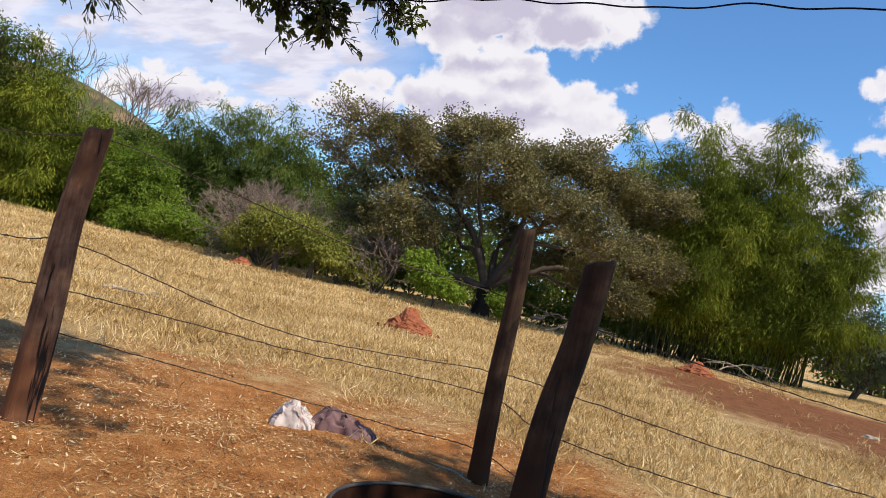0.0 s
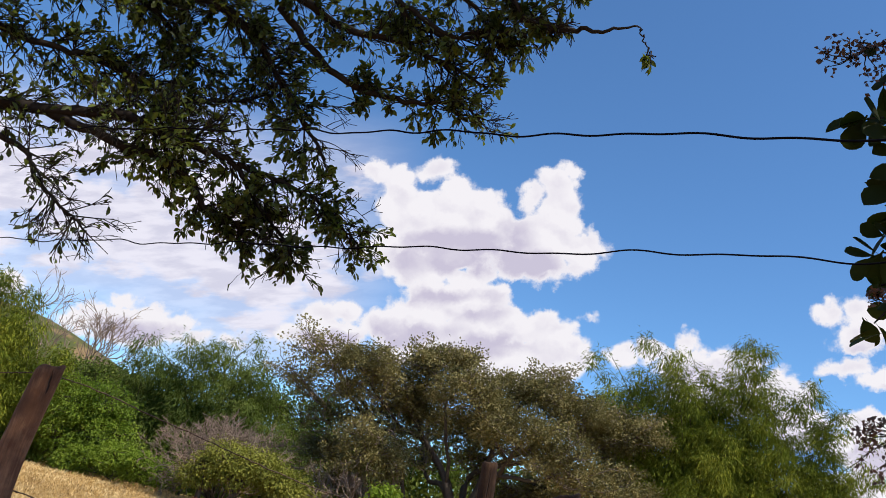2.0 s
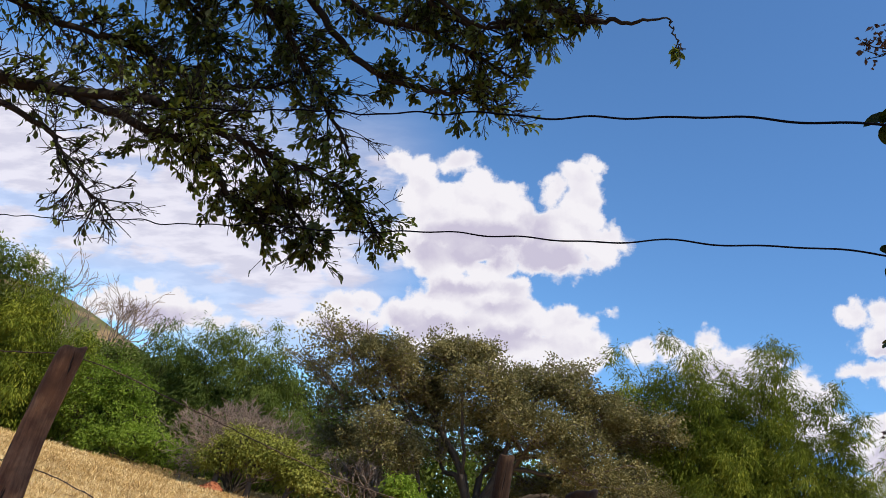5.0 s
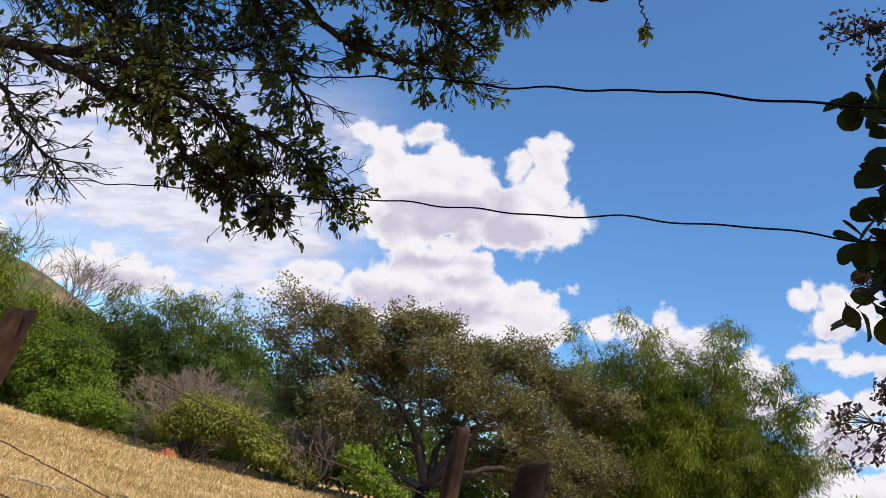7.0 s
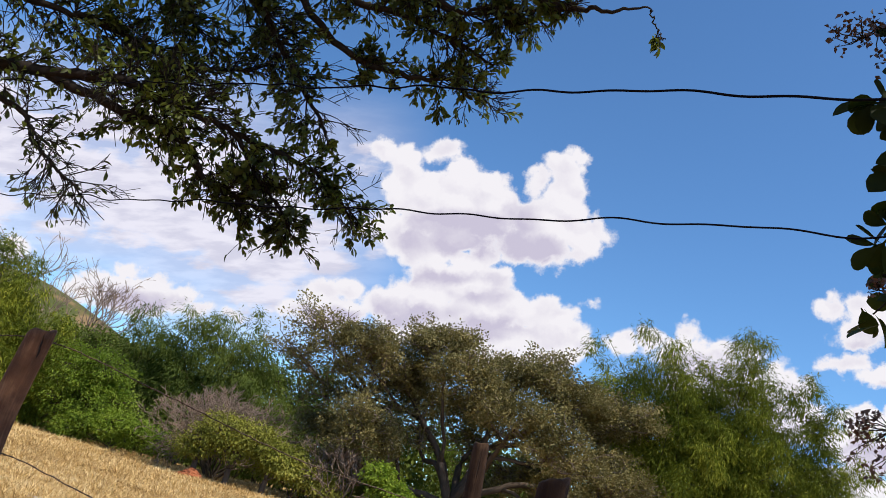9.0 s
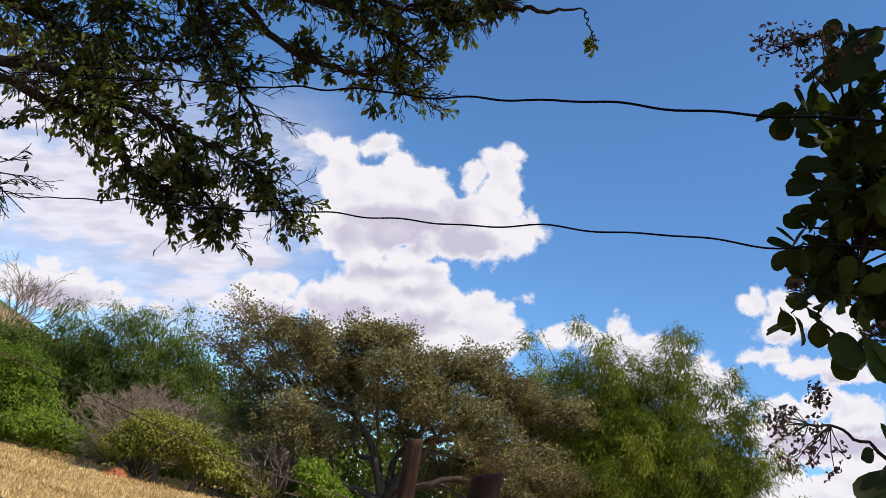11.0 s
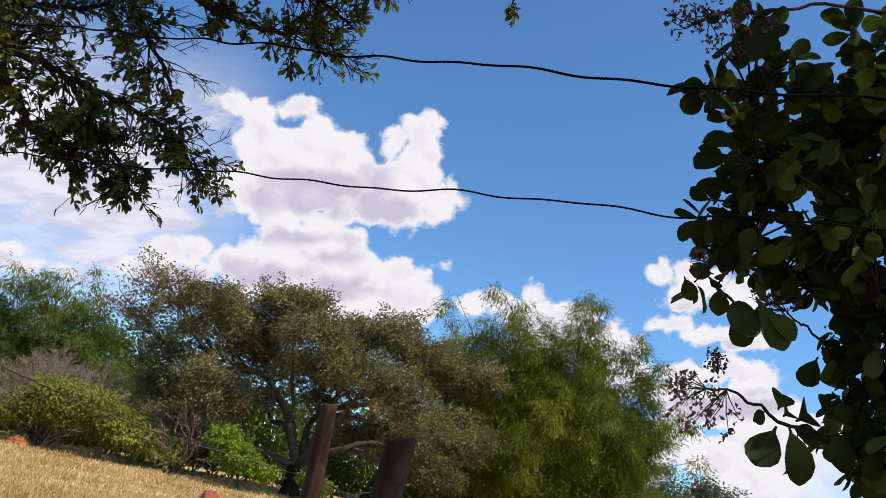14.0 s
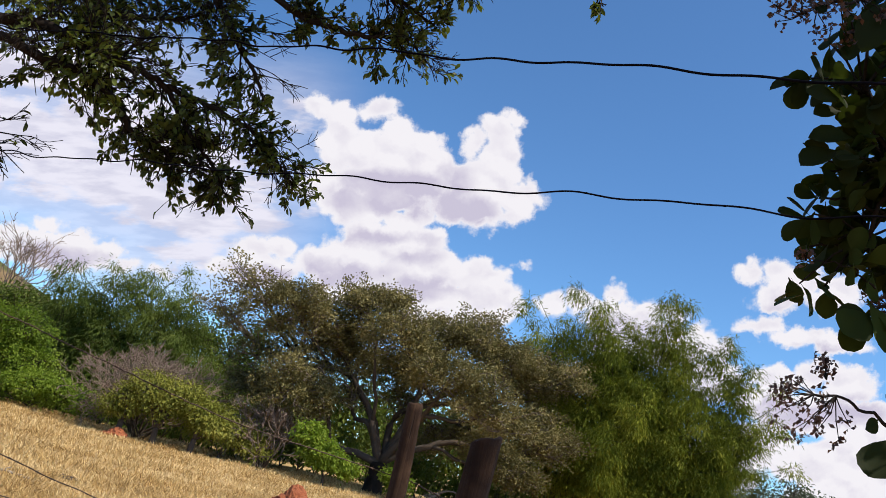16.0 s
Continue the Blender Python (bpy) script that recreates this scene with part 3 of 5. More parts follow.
def spreading_tree(base, full, airy, seed):
    """An old tree that forks low, with boughs, branches and bare twigs that carry small tufts of leaves, and sky between them."""
    rng = np.random.default_rng(seed)
    base = np.asarray(base, float)
    ob = thing("spreading_tree", "broad old tree with olive brown crown", "tree", base)
    wood, twig, green = Geo(), Geo(), Geo()
    lobes = np.array(full + airy, float) - (*base, 0)
    fork = np.array([0.05, 0.0, 1.25])
    wood.tube(curve([(0, 0, -0.2), (0.05, 0, 0.6), fork], 10, rng, 0.02), np.interp(np.linspace(0, 1, 10), [0, 0.2, 0.45, 1], [0.62, 0.42, 0.34, 0.36]), 14)
    picks = [int(np.argmax(lobes[:, 3]))]
    while len(picks) < 9:
        picks.append(int(np.argmax(np.min([np.linalg.norm(lobes[:, :3] - lobes[p, :3], axis=1) for p in picks], 0))))
    boughs = []
    for p in picks:
        c = lobes[p, :3]
        span = np.linalg.norm(c - fork)
        rise = fork + (c - fork) * (0.30, 0.30, 0.45) + rng.normal(size=3) * 0.06 * span
        boughs.append(curve([fork, rise, fork + (c - fork) * 0.72 + rng.normal(size=3) * 0.05 * span, c], 16, rng, 0.012 * span))
    at, out, spread = [], [], []
    for n_lobe, (x, y, z, r) in enumerate(lobes):
        c, thin = np.array([x, y, z]), n_lobe >= len(full)
        if n_lobe in picks:
            path, rad = boughs[picks.index(n_lobe)], 0.17
        else:
            near = min(boughs, key=lambda b: np.min(np.linalg.norm(b[4:12] - c, axis=1)))
            start = near[rng.integers(4, 11)]
            gap = np.linalg.norm(c - start)
            path, rad = curve([start, start + (c - start) * 0.5 + rng.normal(size=3) * 0.12 * gap, c], 12, rng, 0.02 * gap), 0.085
        limb = Geo()
        limb.tube(path, np.linspace(rad, 0.035, len(path)), 8)
        part("limb", limb, M_BARK, ob)
        for _ in range(int((11 if thin else 11) * r + 5)):
            d = unit(rng, 1)[0] * (1, 1, 0.75) + (0, 0, 0.12)
            a = path[-rng.integers(1, 6)]
            b = c + d * r * rng.uniform(0.75, 1.2)
            way = curve([a, (a + b) / 2 + rng.normal(size=3) * 0.12 * r, b], 7, rng, 0.03)
            twig.tube(way, np.linspace(0.034, 0.014, 7), 4, False)
            for _ in range(7 if thin else 9):
                e0 = way[rng.integers(2, 7)]
                e1 = e0 + (unit(rng, 1)[0] * (1, 1, 0.7) + d * 0.4 + (0, 0, 0.12)) * rng.uniform(0.25, 0.55)
                twig.tube(np.array([e0, (e0 + e1) / 2 + rng.normal(size=3) * 0.04, e1]), (0.015, 0.012, 0.008), 3, False)
                if rng.random() < (0.62 if thin else 0.86):
                    at.append(e1)
                    out.append(e1 - e0)
                    spread.append(rng.uniform(0.10, 0.20))
        if not thin:
            m = int((80 if z > 4.5 else 40) * r * r)
            d = unit(rng, m)
            d[:, 2] = np.abs(d[:, 2]) * 0.95 - 0.22
            skin = c + d * (r * rng.uniform(0.6, 1.25, (m, 1))) * (1.05, 1.05, 0.85)
            at += list(skin)
            out += list(d * 0.3)
            spread += list(rng.uniform(0.10, 0.19, m))
    at, out, spread = np.array(at), np.array(out), np.array(spread)
    per = 24
    cl, sp = np.repeat(at, per, 0), np.repeat(spread, per)[:, None]
    n = len(cl)
    off = rng.normal(size=(n, 3)) * sp * (1, 1, 0.75)
    tilt = np.repeat(unit(rng, len(at)), per, 0)
    sz = rng.uniform(0.7, 1.3, n)
    green.leaves(cl + off, off / sp * 0.5 + unit(rng, n) * 0.7 + np.repeat(out, per, 0), unit(rng, n) * 0.8 + (0, 0, 0.75) + tilt * 0.5 + off / sp * 0.3, 0.105 * sz, 0.080 * sz)
    part("trunk", wood, M_BARK_DARK_SHADED, ob)
    tagged(part("twig_work", twig, M_BARK_TWIG, ob), kind="stuff")
    tagged(part("crown", green, M_LEAF_BIG, ob, smooth=False), kind="stuff")


# ---------------------------------------------------------------- ground and distance
def lie(x, y):
    """Height of the ground: flat by the fence, with slight waves."""
    return 0.05 * np.sin(x * 0.31 + 1.0) * np.sin(y * 0.23) * np.clip((np.hypot(x, y) - 8) / 10, 0, 1)


def make_ground():
    s = np.concatenate([np.linspace(-48, 48, 193), ])
    far = np.array([60, 80, 120, 200, 400, 900, 2500.0])
    xs = np.concatenate([-far[::-1], s, far])
    ys = np.concatenate([-far[::-1], s, far])
    X, Y = np.meshgrid(xs, ys, indexing="ij")
    rng = np.random.default_rng(3)
    near = (np.abs(X) < 30) & (np.abs(Y) < 44)
    Z = lie(X, Y) + rng.normal(size=X.shape) * 0.012 * near
    n, m = X.shape
    i, j = np.meshgrid(np.arange(n - 1), np.arange(m - 1), indexing="ij")
    g = Geo()
    g.add(np.stack([X, Y, Z], -1), [np.stack([i * m + j, (i + 1) * m + j, (i + 1) * m + j + 1, i * m + j + 1], -1).reshape(-1, 4)])
    ob = part("ground", g, M_GROUND)
    tagged(ob, "dry pasture of reddish soil and straw", "ground", kind="structure")


def make_hill():
    xs, ys = np.linspace(-300, 40, 80), np.linspace(105, 330, 40)
    X, Y = np.meshgrid(xs, ys, indexing="ij")
    ridge = 26.5 / (1 + np.exp((X + 52 + (Y - 160) * 0.3) / 16)) * np.clip((Y - 105) / 55, 0, 1) ** 1.3 + np.clip((-95 - X) / 40, 0, 2) * np.clip((Y - 105) / 55, 0, 1) * 4
    Z = ridge + np.sin(X * 0.13) * np.sin(Y * 0.09) * 0.8 * np.clip((Y - 105) / 30, 0, 1) - 0.3
    n, m = X.shape
    i, j = np.meshgrid(np.arange(n - 1), np.arange(m - 1), indexing="ij")
    g = Geo()
    g.add(np.stack([X, Y, Z], -1), [np.stack([i * m + j, (i + 1) * m + j, (i + 1) * m + j + 1, i * m + j + 1], -1).reshape(-1, 4)])
    tagged(part("hill", g, M_HILL), "dry grassy hill far behind the trees", "hill", kind="structure")


make_ground()
make_hill()


def mound(at, r, h, seed, label):
    rng = np.random.default_rng(seed)
    ob = thing("termite_mound", label, "termite mound", at, "termite mounds in the pasture")
    n, m = 28, 40
    u, a = np.meshgrid(np.linspace(0, 1, n), np.arange(m) * 2 * np.pi / m, indexing="ij")
    hh = h * (1 - u) ** 0.95
    rad = r * u ** 0.85
    P = np.stack([rad * np.cos(a), rad * np.sin(a), hh], -1)
    for q in range(n):
        for w in range(m):
            s = P[q, w] * 3.2 / r + seed
            k = noise.fractal(Vector(s), 0.8, 2.1, 5)
            P[q, w] *= 1 + 0.17 * k * (0.4 + u[q, w])
            P[q, w, 2] += 0.10 * h * noise.noise(Vector(s * 2.7)) * (1 - u[q, w])
    P[-1, :, 2] = -0.06
    i, j = np.meshgrid(np.arange(n - 1), np.arange(m), indexing="ij")
    g = Geo()
    g.add(P, [np.stack([i * m + j, (i + 1) * m + j, (i + 1) * m + (j + 1) % m, i * m + (j + 1) % m], -1).reshape(-1, 4)])
    part("earth", g, M_MOUND, ob, smooth=False)
    c = Geo()
    for _ in range(26):
        d = rng.uniform(0, 2 * np.pi)
        q = np.array([np.cos(d), np.sin(d), 0]) * r * rng.uniform(0.85, 1.35)
        s = rng.uniform(0.02, 0.07) * r / 0.5
        v = unit(rng, 8) * s * np.array([1, 1, 0.7]) + q + (0, 0, s * 0.3)
        k = np.array([[0, 1, 2], [2, 3, 4], [4, 5, 6], [6, 7, 0], [1, 3, 5], [5, 7, 1], [0, 2, 4], [4, 6, 0]])
        c.add(v, [k])
    tagged(part("crumbs", c, M_MOUND, ob, smooth=False), kind="stuff")
    return ob


mound((-0.33, 17.9, 0), 0.56, 0.55, 3, "crumbling red termite mound in dry grass")
mound((10.05, 28.2, 0), 0.66, 0.45, 7, "rounded red termite mound before the bamboo")
mound((-7.4, 30.2, 0), 0.5, 0.33, 11, "small red termite mound by the bushes")
mound((3.1, 31.6, 0), 0.55, 0.28, 15, "low red earth heap near the tree trunk")


# ---------------------------------------------------------------- fence
def post(base, top, r0, r1, seed, label, notch=0.0, wood=None):
    rng = np.random.default_rng(seed)
    base, top = np.array(base, float), np.array(top, float)
    ob = thing("fence_post", label, "fence post", base, "wooden posts of the pasture fence")
    n, m = 40, 22
    line = curve([(0, 0, -0.25), (top - base) * 0.35 + rng.normal(size=3) * (0.018, 0.018, 0), (top - base) * 0.7 + rng.normal(size=3) * (0.018, 0.018, 0), top - base], n)
    P = np.zeros((n, m, 3))
    for q in range(n):
        u = q / (n - 1)
        r = (r0 + (r1 - r0) * u) * (1 + 0.22 * max(0, 0.14 - u) / 0.14)
        for w in range(m):
            a = 2 * np.pi * w / m
            k = 1 + 0.13 * noise.noise(Vector((np.cos(a) * 1.3, np.sin(a) * 1.3, u * 1.4 + seed))) + 0.06 * noise.noise(Vector((np.cos(a) * 4, np.sin(a) * 4, u * 2.5 + seed)))
            k -= 0.07 * max(0.0, math.sin(a * 3 + seed + u * 0.8)) ** 6
            P[q, w] = line[q] + np.array([np.cos(a) * r * k, np.sin(a) * r * k * 0.9, 0])
    for w in range(m):
        a = 2 * np.pi * w / m
        P[-1, w, 2] += 0.03 * noise.noise(Vector((np.cos(a), np.sin(a), seed))) + notch * np.cos(a)
    i, j = np.meshgrid(np.arange(n - 1), np.arange(m), indexing="ij")
    g = Geo()
    inner = (P[-1] - P[-1].mean(0)) * 0.82 + P[-1].mean(0) + (0, 0, 0.012)
    centre = P[-1].mean(0)[None] + (0, 0, -0.004)
    k = n * m
    s = np.arange(m)
    g.add(np.vstack([P.reshape(-1, 3), inner, centre]), [
        np.stack([i * m + j, i * m + (j + 1) % m, (i + 1) * m + (j + 1) % m, (i + 1) * m + j], -1).reshape(-1, 4),
        np.stack([k - m + s, k - m + (s + 1) % m, k + (s + 1) % m, k + s], -1),
        np.stack([k + s, k + (s + 1) % m, np.full(m, k + m)], -1)])
    part("post", g, wood or M_POST, ob)
    return ob


post((-2.38, 4.96, 0), (-2.31, 4.96, 1.88), 0.105, 0.082, 2, "split weathered wooden post in trodden soil", 0.02)
# these two carry the tree's shade in their wood colour
post((0.66, 5.98, 0), (0.605, 5.98, 1.955), 0.085, 0.062, 5, "slim weathered wooden fence post in shade tone", 0.0, M_POST_SHADED)
post((0.90, 5.2, 0), (1.05, 5.2, 1.80), 0.122, 0.096, 9, "thick wooden post in shade tone with pale split edge", 0.035, M_POST_SHADED)
post((-3.10, 5.1, 0), (-3.08, 5.1, 0.95), 0.08, 0.07, 13, "short dark wooden post in tree shade", 0.01)


def barbed(points, seed, label):
    rng = np.random.default_rng(seed)
    ob = thing("barbed_wire", label, "barbed wire", points[0], "strands of the pasture fence")
    g, b = Geo(), Geo()
    p = curve(np.array(points, float) - points[0], 34 * (len(points) - 1), rng, 0.003)
    turn = np.arange(len(p)) * 2.1
    for ph in (0, np.pi):
        g.tube(p + 0.0022 * np.stack([np.zeros_like(turn), np.cos(turn + ph), np.sin(turn + ph)], -1), 0.0028, 4, False)
    length = np.linalg.norm(np.diff(p, axis=0), axis=1).sum()
    for s in np.linspace(0, len(p) - 2, int(length / 0.13)):
        q = p[int(s)]
        for _ in range(2):
            d = unit(rng, 1)[0] * 0.016
            b.tube(np.array([q - d, q, q + d]), (0.001, 0.0026, 0.001), 3, False)
    part("strand", g, M_WIRE, ob)
    tagged(part("barbs", b, M_WIRE, ob), kind="stuff")


barbed([(-4.6, 4.7, 1.62), (-2.9, 4.9, 1.74), (-2.27, 5.06, 1.84), (-1.5, 5.3, 1.70), (-0.57, 5.6, 1.52), (0.62, 6.06, 1.42), (1.05, 5.33, 1.36), (3.1, 5.1, 1.2), (5.5, 4.7, 1.1)], 1, "rusty barbed wire strand sagging between posts")
barbed([(-4.6, 4.75, 1.05), (-2.74, 4.9, 1.1), (-2.3, 5.06, 1.13), (-0.96, 5.45, 0.84), (0.55, 6.07, 0.83), (1.02, 5.34, 0.88), (2.24, 5.3, 0.75), (3.2, 5.1, 0.70), (5.5, 4.7, 0.66)], 2, "rusty barbed wire strand at knee height")
barbed([(-4.6, 4.75, 0.80), (-2.67, 4.9, 0.84), (-2.3, 5.06, 0.83), (-0.93, 5.4, 0.74), (0.55, 6.07, 0.65), (1.0, 5.34, 0.58), (2.3, 5.3, 0.45), (5.5, 4.7, 0.38)], 3, "rusty barbed wire strand below the others")
barbed([(-2.3, 5.07, 0.55), (-0.85, 5.4, 0.42), (-0.05, 5.7, 0.32), (0.58, 6.07, 0.22), (0.95, 5.35, 0.2)], 4, "lowest rusty barbed wire strand near soil")


def cable(a, b, sag, seed, label, thick):
    rng = np.random.default_rng(seed)
    a, b = np.array(a, float), np.array(b, float)
    ob = thing("overhead_cable", label, "cable", a, "overhead cables")
    u = np.linspace(0, 1, 1100)
    p = (b - a) * u[:, None]
    p[:, 2] -= sag * 4 * u * (1 - u)
    span = np.linalg.norm(b - a)
    s = u * span
    p[:, 2] += 0.0022 * np.sin(s * 42 + seed) * (0.6 + 0.4 * np.sin(s * 5.7)) + 0.0012 * np.sin(s * 71 + 2 * seed) + 0.0022 * np.sin(s * 19 + 3 * seed)
    g = Geo()
    g.tube(p, thick, 6)
    part("sheath", g, M_CABLE, ob)


def on_line(p, q, s):
    return tuple(np.array(p) + (np.array(q) - np.array(p)) * s)


LOW_A, LOW_B = (-0.4, 1.171, 1.840), (0.4, 0.672, 1.831)
UP_A, UP_B = (-0.4, 1.196, 2.060), (0.4, 0.5225, 1.886)
cable(on_line(LOW_A, LOW_B, -4.0), on_line(LOW_A, LOW_B, 4.5), 0.0, 1, "thin black wavy cable strung overhead", 0.00095)
cable(on_line(UP_A, UP_B, -4.0), on_line(UP_A, UP_B, 4.5), 0.0, 2, "thicker black wavy cable strung overhead", 0.0012)


# ---------------------------------------------------------------- drum and sack
def drum(at, r, h):
    ob = thing("steel_drum", "open rusty steel drum with worn rim", "drum", at)
    g = Geo()
    prof = [(r * 0.98, 0.0), (r, 0.02)]
    for z in (0.31, 0.60):
        prof += [(r, z * h - 0.03), (r + 0.012, z * h), (r, z * h + 0.03)]
    prof += [(r, h - 0.012), (r - 0.006, h - 0.012), (r - 0.008, h * 0.5), (r - 0.008, 0.03), (0.0, 0.03)]
    m = 64
    t = np.arange(m) * 2 * np.pi / m
    P = np.array([[(q * np.cos(a), q * np.sin(a), z) for a in t] for q, z in prof])
    i, j = np.meshgrid(np.arange(len(prof) - 1), np.arange(m), indexing="ij")
    g.add(P, [np.stack([i * m + j, i * m + (j + 1) % m, (i + 1) * m + (j + 1) % m, (i + 1) * m + j], -1).reshape(-1, 4)])
    part("shell", g, M_RUST, ob)
    rim = Geo()
    c = np.stack([(r - 0.001) * np.cos(np.r_[t, t[:1]]), (r - 0.001) * np.sin(np.r_[t, t[:1]]), np.full(m + 1, h - 0.006)], -1)
    rim.tube(c, 0.006, 8, False)
    part("rim", rim, M_RIM, ob)


drum((0.16, 2.03, 0), 0.32, 0.87)


def drape(at, size, high, seed, turn, peak=0.5):
    """A crumpled sheet on the ground, with ridged folds."""
    n, m = 44, 34
    P = np.zeros((n, m, 3))
    for q in range(n):
        for w in range(m):
            u, v = q / (n - 1) * 2 - 1, w / (m - 1) * 2 - 1
            s = Vector((u * 1.7 + seed, v * 1.7, seed * 0.37))
            ridge = 1 - abs(noise.noise(s * 1.3)) * 2.2
            fine = 1 - abs(noise.noise(s * 3.1 + Vector((5, 0, 0)))) * 2.0
            edge = max(0.0, 1 - (u * u) ** 1.4) * max(0.0, 1 - (v * v) ** 1.4)
            lump = math.exp(-((u + peak) ** 2) / 0.35)
            z = high * edge ** 0.5 * (0.25 + 0.55 * lump + 0.30 * ridge + 0.16 * fine)
            x = u * size[0] * (1 + 0.18 * noise.noise(s * 0.8)) + 0.05 * noise.noise(s * 2.0)
            y = v * size[1] * (1 + 0.22 * noise.noise(s * 0.9 + Vector((0, 3, 0)))) + 0.05 * noise.noise(s * 2.2)
            c, d = math.cos(turn), math.sin(turn)
            P[q, w] = (at[0] + x * c - y * d, at[1] + x * d + y * c, max(z, -0.01) + 0.004 if edge > 0 else -0.012)
    i, j = np.meshgrid(np.arange(n - 1), np.arange(m - 1), indexing="ij")
    g = Geo()
    g.add(P, [np.stack([i * m + j, (i + 1) * m + j, (i + 1) * m + j + 1, i * m + j + 1], -1).reshape(-1, 4)])
    return g


sack = thing("feed_sack", "crumpled white and mauve sack on bare soil", "sack", (-0.65, 6.5, 0))
part("printed_half", drape((-0.24, -0.02), (0.17, 0.15), 0.165, 4, 0.1, 0.1), M_SACK_W, sack, "crumpled white printed sacking")
part("cloth_half", drape((0.16, 0.06), (0.27, 0.13), 0.17, 9, -0.12, 0.5), M_SACK_P, sack, "dusty mauve cloth")


def stone(at, r, seed, label, mat, name="stone", flat=0.6):
    rng = np.random.default_rng(seed)
    ob = thing(name, label, name.replace("_", " "), at)
    bm = bmesh.new()
    bmesh.ops.create_icosphere(bm, subdivisions=3, radius=r)
    for v in bm.verts:
        k = 1 + 0.35 * noise.noise(v.co * (1.6 / r) + Vector((seed, 0, 0))) + 0.12 * noise.noise(v.co * (5 / r))
        v.co = Vector((v.co.x * k * 1.3, v.co.y * k, max(v.co.z * k * flat, -0.2 * r) + 0.1 * r))
    me = bpy.data.meshes.new(name)
    bm.to_mesh(me)
    bm.free()
    part("body", me, mat, ob)


stone((10.4, 17.5, 0), 0.16, 2, "pale block of stone on worn soil", M_DEAD)
stone((-3.9, 14.0, 0), 0.13, 5, "dark dried dung pad in the grass", M_BARK, "dung_pad", 0.3)
stone((-6.3, 15.5, 0), 0.10, 6, "dark dried dung pad in the grass", M_BARK, "dung_pad", 0.3)
stone((5.3, 9.6, 0), 0.08, 8, "pale stone in the grass", M_DEAD)


def fallen_branch(at, length, turn, seed, label, r=0.03, lift=0.15, forks=5):
    rng = np.random.default_rng(seed)
    ob = thing("fallen_branch", label, "branch", at)
    g = Geo()
    d = np.array([math.cos(turn), math.sin(turn), 0])
    p = curve([(0, 0, r * 0.6), d * length * 0.5 + (0, 0, lift), d * length + (0, 0, r * 0.5)], 12, rng, 0.02 * length)
    p[:, 2] = np.maximum(p[:, 2], r * 0.5)
    g.tube(p, np.linspace(r, r * 0.3, 12), 6)
    for _ in range(forks):
        k = rng.integers(2, 10)
        e = p[k] + (d * rng.uniform(0.2, 0.6) + unit(rng, 1)[0] * (0.5, 0.5, 0.2)) * length * 0.4
        e[2] = abs(e[2]) * 0.8 + 0.01
        side = Geo()
        side.tube(curve([p[k], (p[k] + e) / 2 + rng.normal(size=3) * 0.02, e], 6), np.linspace(r * 0.5, r * 0.15, 6), 5)
        part("side_branch", side, M_DEAD, ob)
    part("wood", g, M_DEAD, ob)


fallen_branch((-5.3, 12.6, 0), 1.4, 0.1, 1, "bleached fallen branch in dry grass", 0.035, 0.05)
fallen_branch((12.6, 33.0, 0), 3.2, 0.25, 2, "pale dead branch under the bamboo", 0.035, 0.6, 8)
fallen_branch((14.2, 32.6, 0), 2.6, 2.6, 3, "pale dead branch under the bamboo", 0.03, 0.5, 7)
fallen_branch((4.6, 31.5, 0), 3.4, 0.1, 4, "dark fallen branches beside the trunk", 0.05, 0.7, 9)
fallen_branch((6.6, 32.0, 0), 2.6, 2.9, 5, "dark fallen branches beside the trunk", 0.05, 0.9, 9)
fallen_branch((-3.9, 33.2, 0), 1.1, 1.2, 6, "pale propped sticks at the wood edge", 0.04, 0.8, 3)
fallen_branch((0.6, 5.9, 0), 0.5, 2.4, 7, "small pale stick on the soil", 0.012, 0.03, 3)


# ---------------------------------------------------------------- woods at the far edge
CROWN_AIRY = [(-4.6, 33.0, 7.0, 1.23), (-5.8, 34.0, 6.0, 1.06), (-3.4, 32.3, 6.0, 1.1), (-4.0, 34.0, 4.3, 1.0), (-2.3, 33.5, 4.8, 1.0), (-1.0, 33.5, 4.4, 1.1), (0.3, 34, 4.0, 1.1), (2.4, 34.5, 3.6, 1.1), (4.2, 34.5, 2.6, 1.0)]
CROWN_HIGH = [(-2.9, 32.0, 6.5, 1.1), (-1.4, 34.0, 6.4, 1.5), (0.2, 33.0, 7.5, 1.02), (1.2, 33.0, 7.8, 0.68), (-0.2, 35.0, 5.6, 1.4), (1.8, 31.0, 6.1, 1.37), (3.6, 34.0, 7.0, 1.21), (4.9, 32.0, 6.9, 1.19),
              (2.0, 35.0, 5.0, 1.5), (3.9, 30.0, 4.8, 1.46), (6.5, 33.0, 6.4, 1.43), (8.3, 35.0, 6.1, 1.45), (9.1, 33.0, 6.3, 1.06)]
CROWN_LOW = [(5.8, 30.0, 4.1, 1.34), (8.2, 34.0, 4.1, 1.4), (8.9, 32.0, 3.6, 1.02), (7.6, 31.0, 1.9, 0.74), (6.6, 31.5, 2.6, 0.9), (-2.1, 31.0, 3.1, 1.04), (-0.9, 31.5, 3.2, 0.8), (5.7, 35.0, 2.9, 1.08), (-2.8, 33.0, 2.0, 0.87), (-3.6, 35, 3.0, 1.0)]
spreading_tree((2.2, 33.0, 0), CROWN_HIGH + CROWN_LOW, CROWN_AIRY, 21)
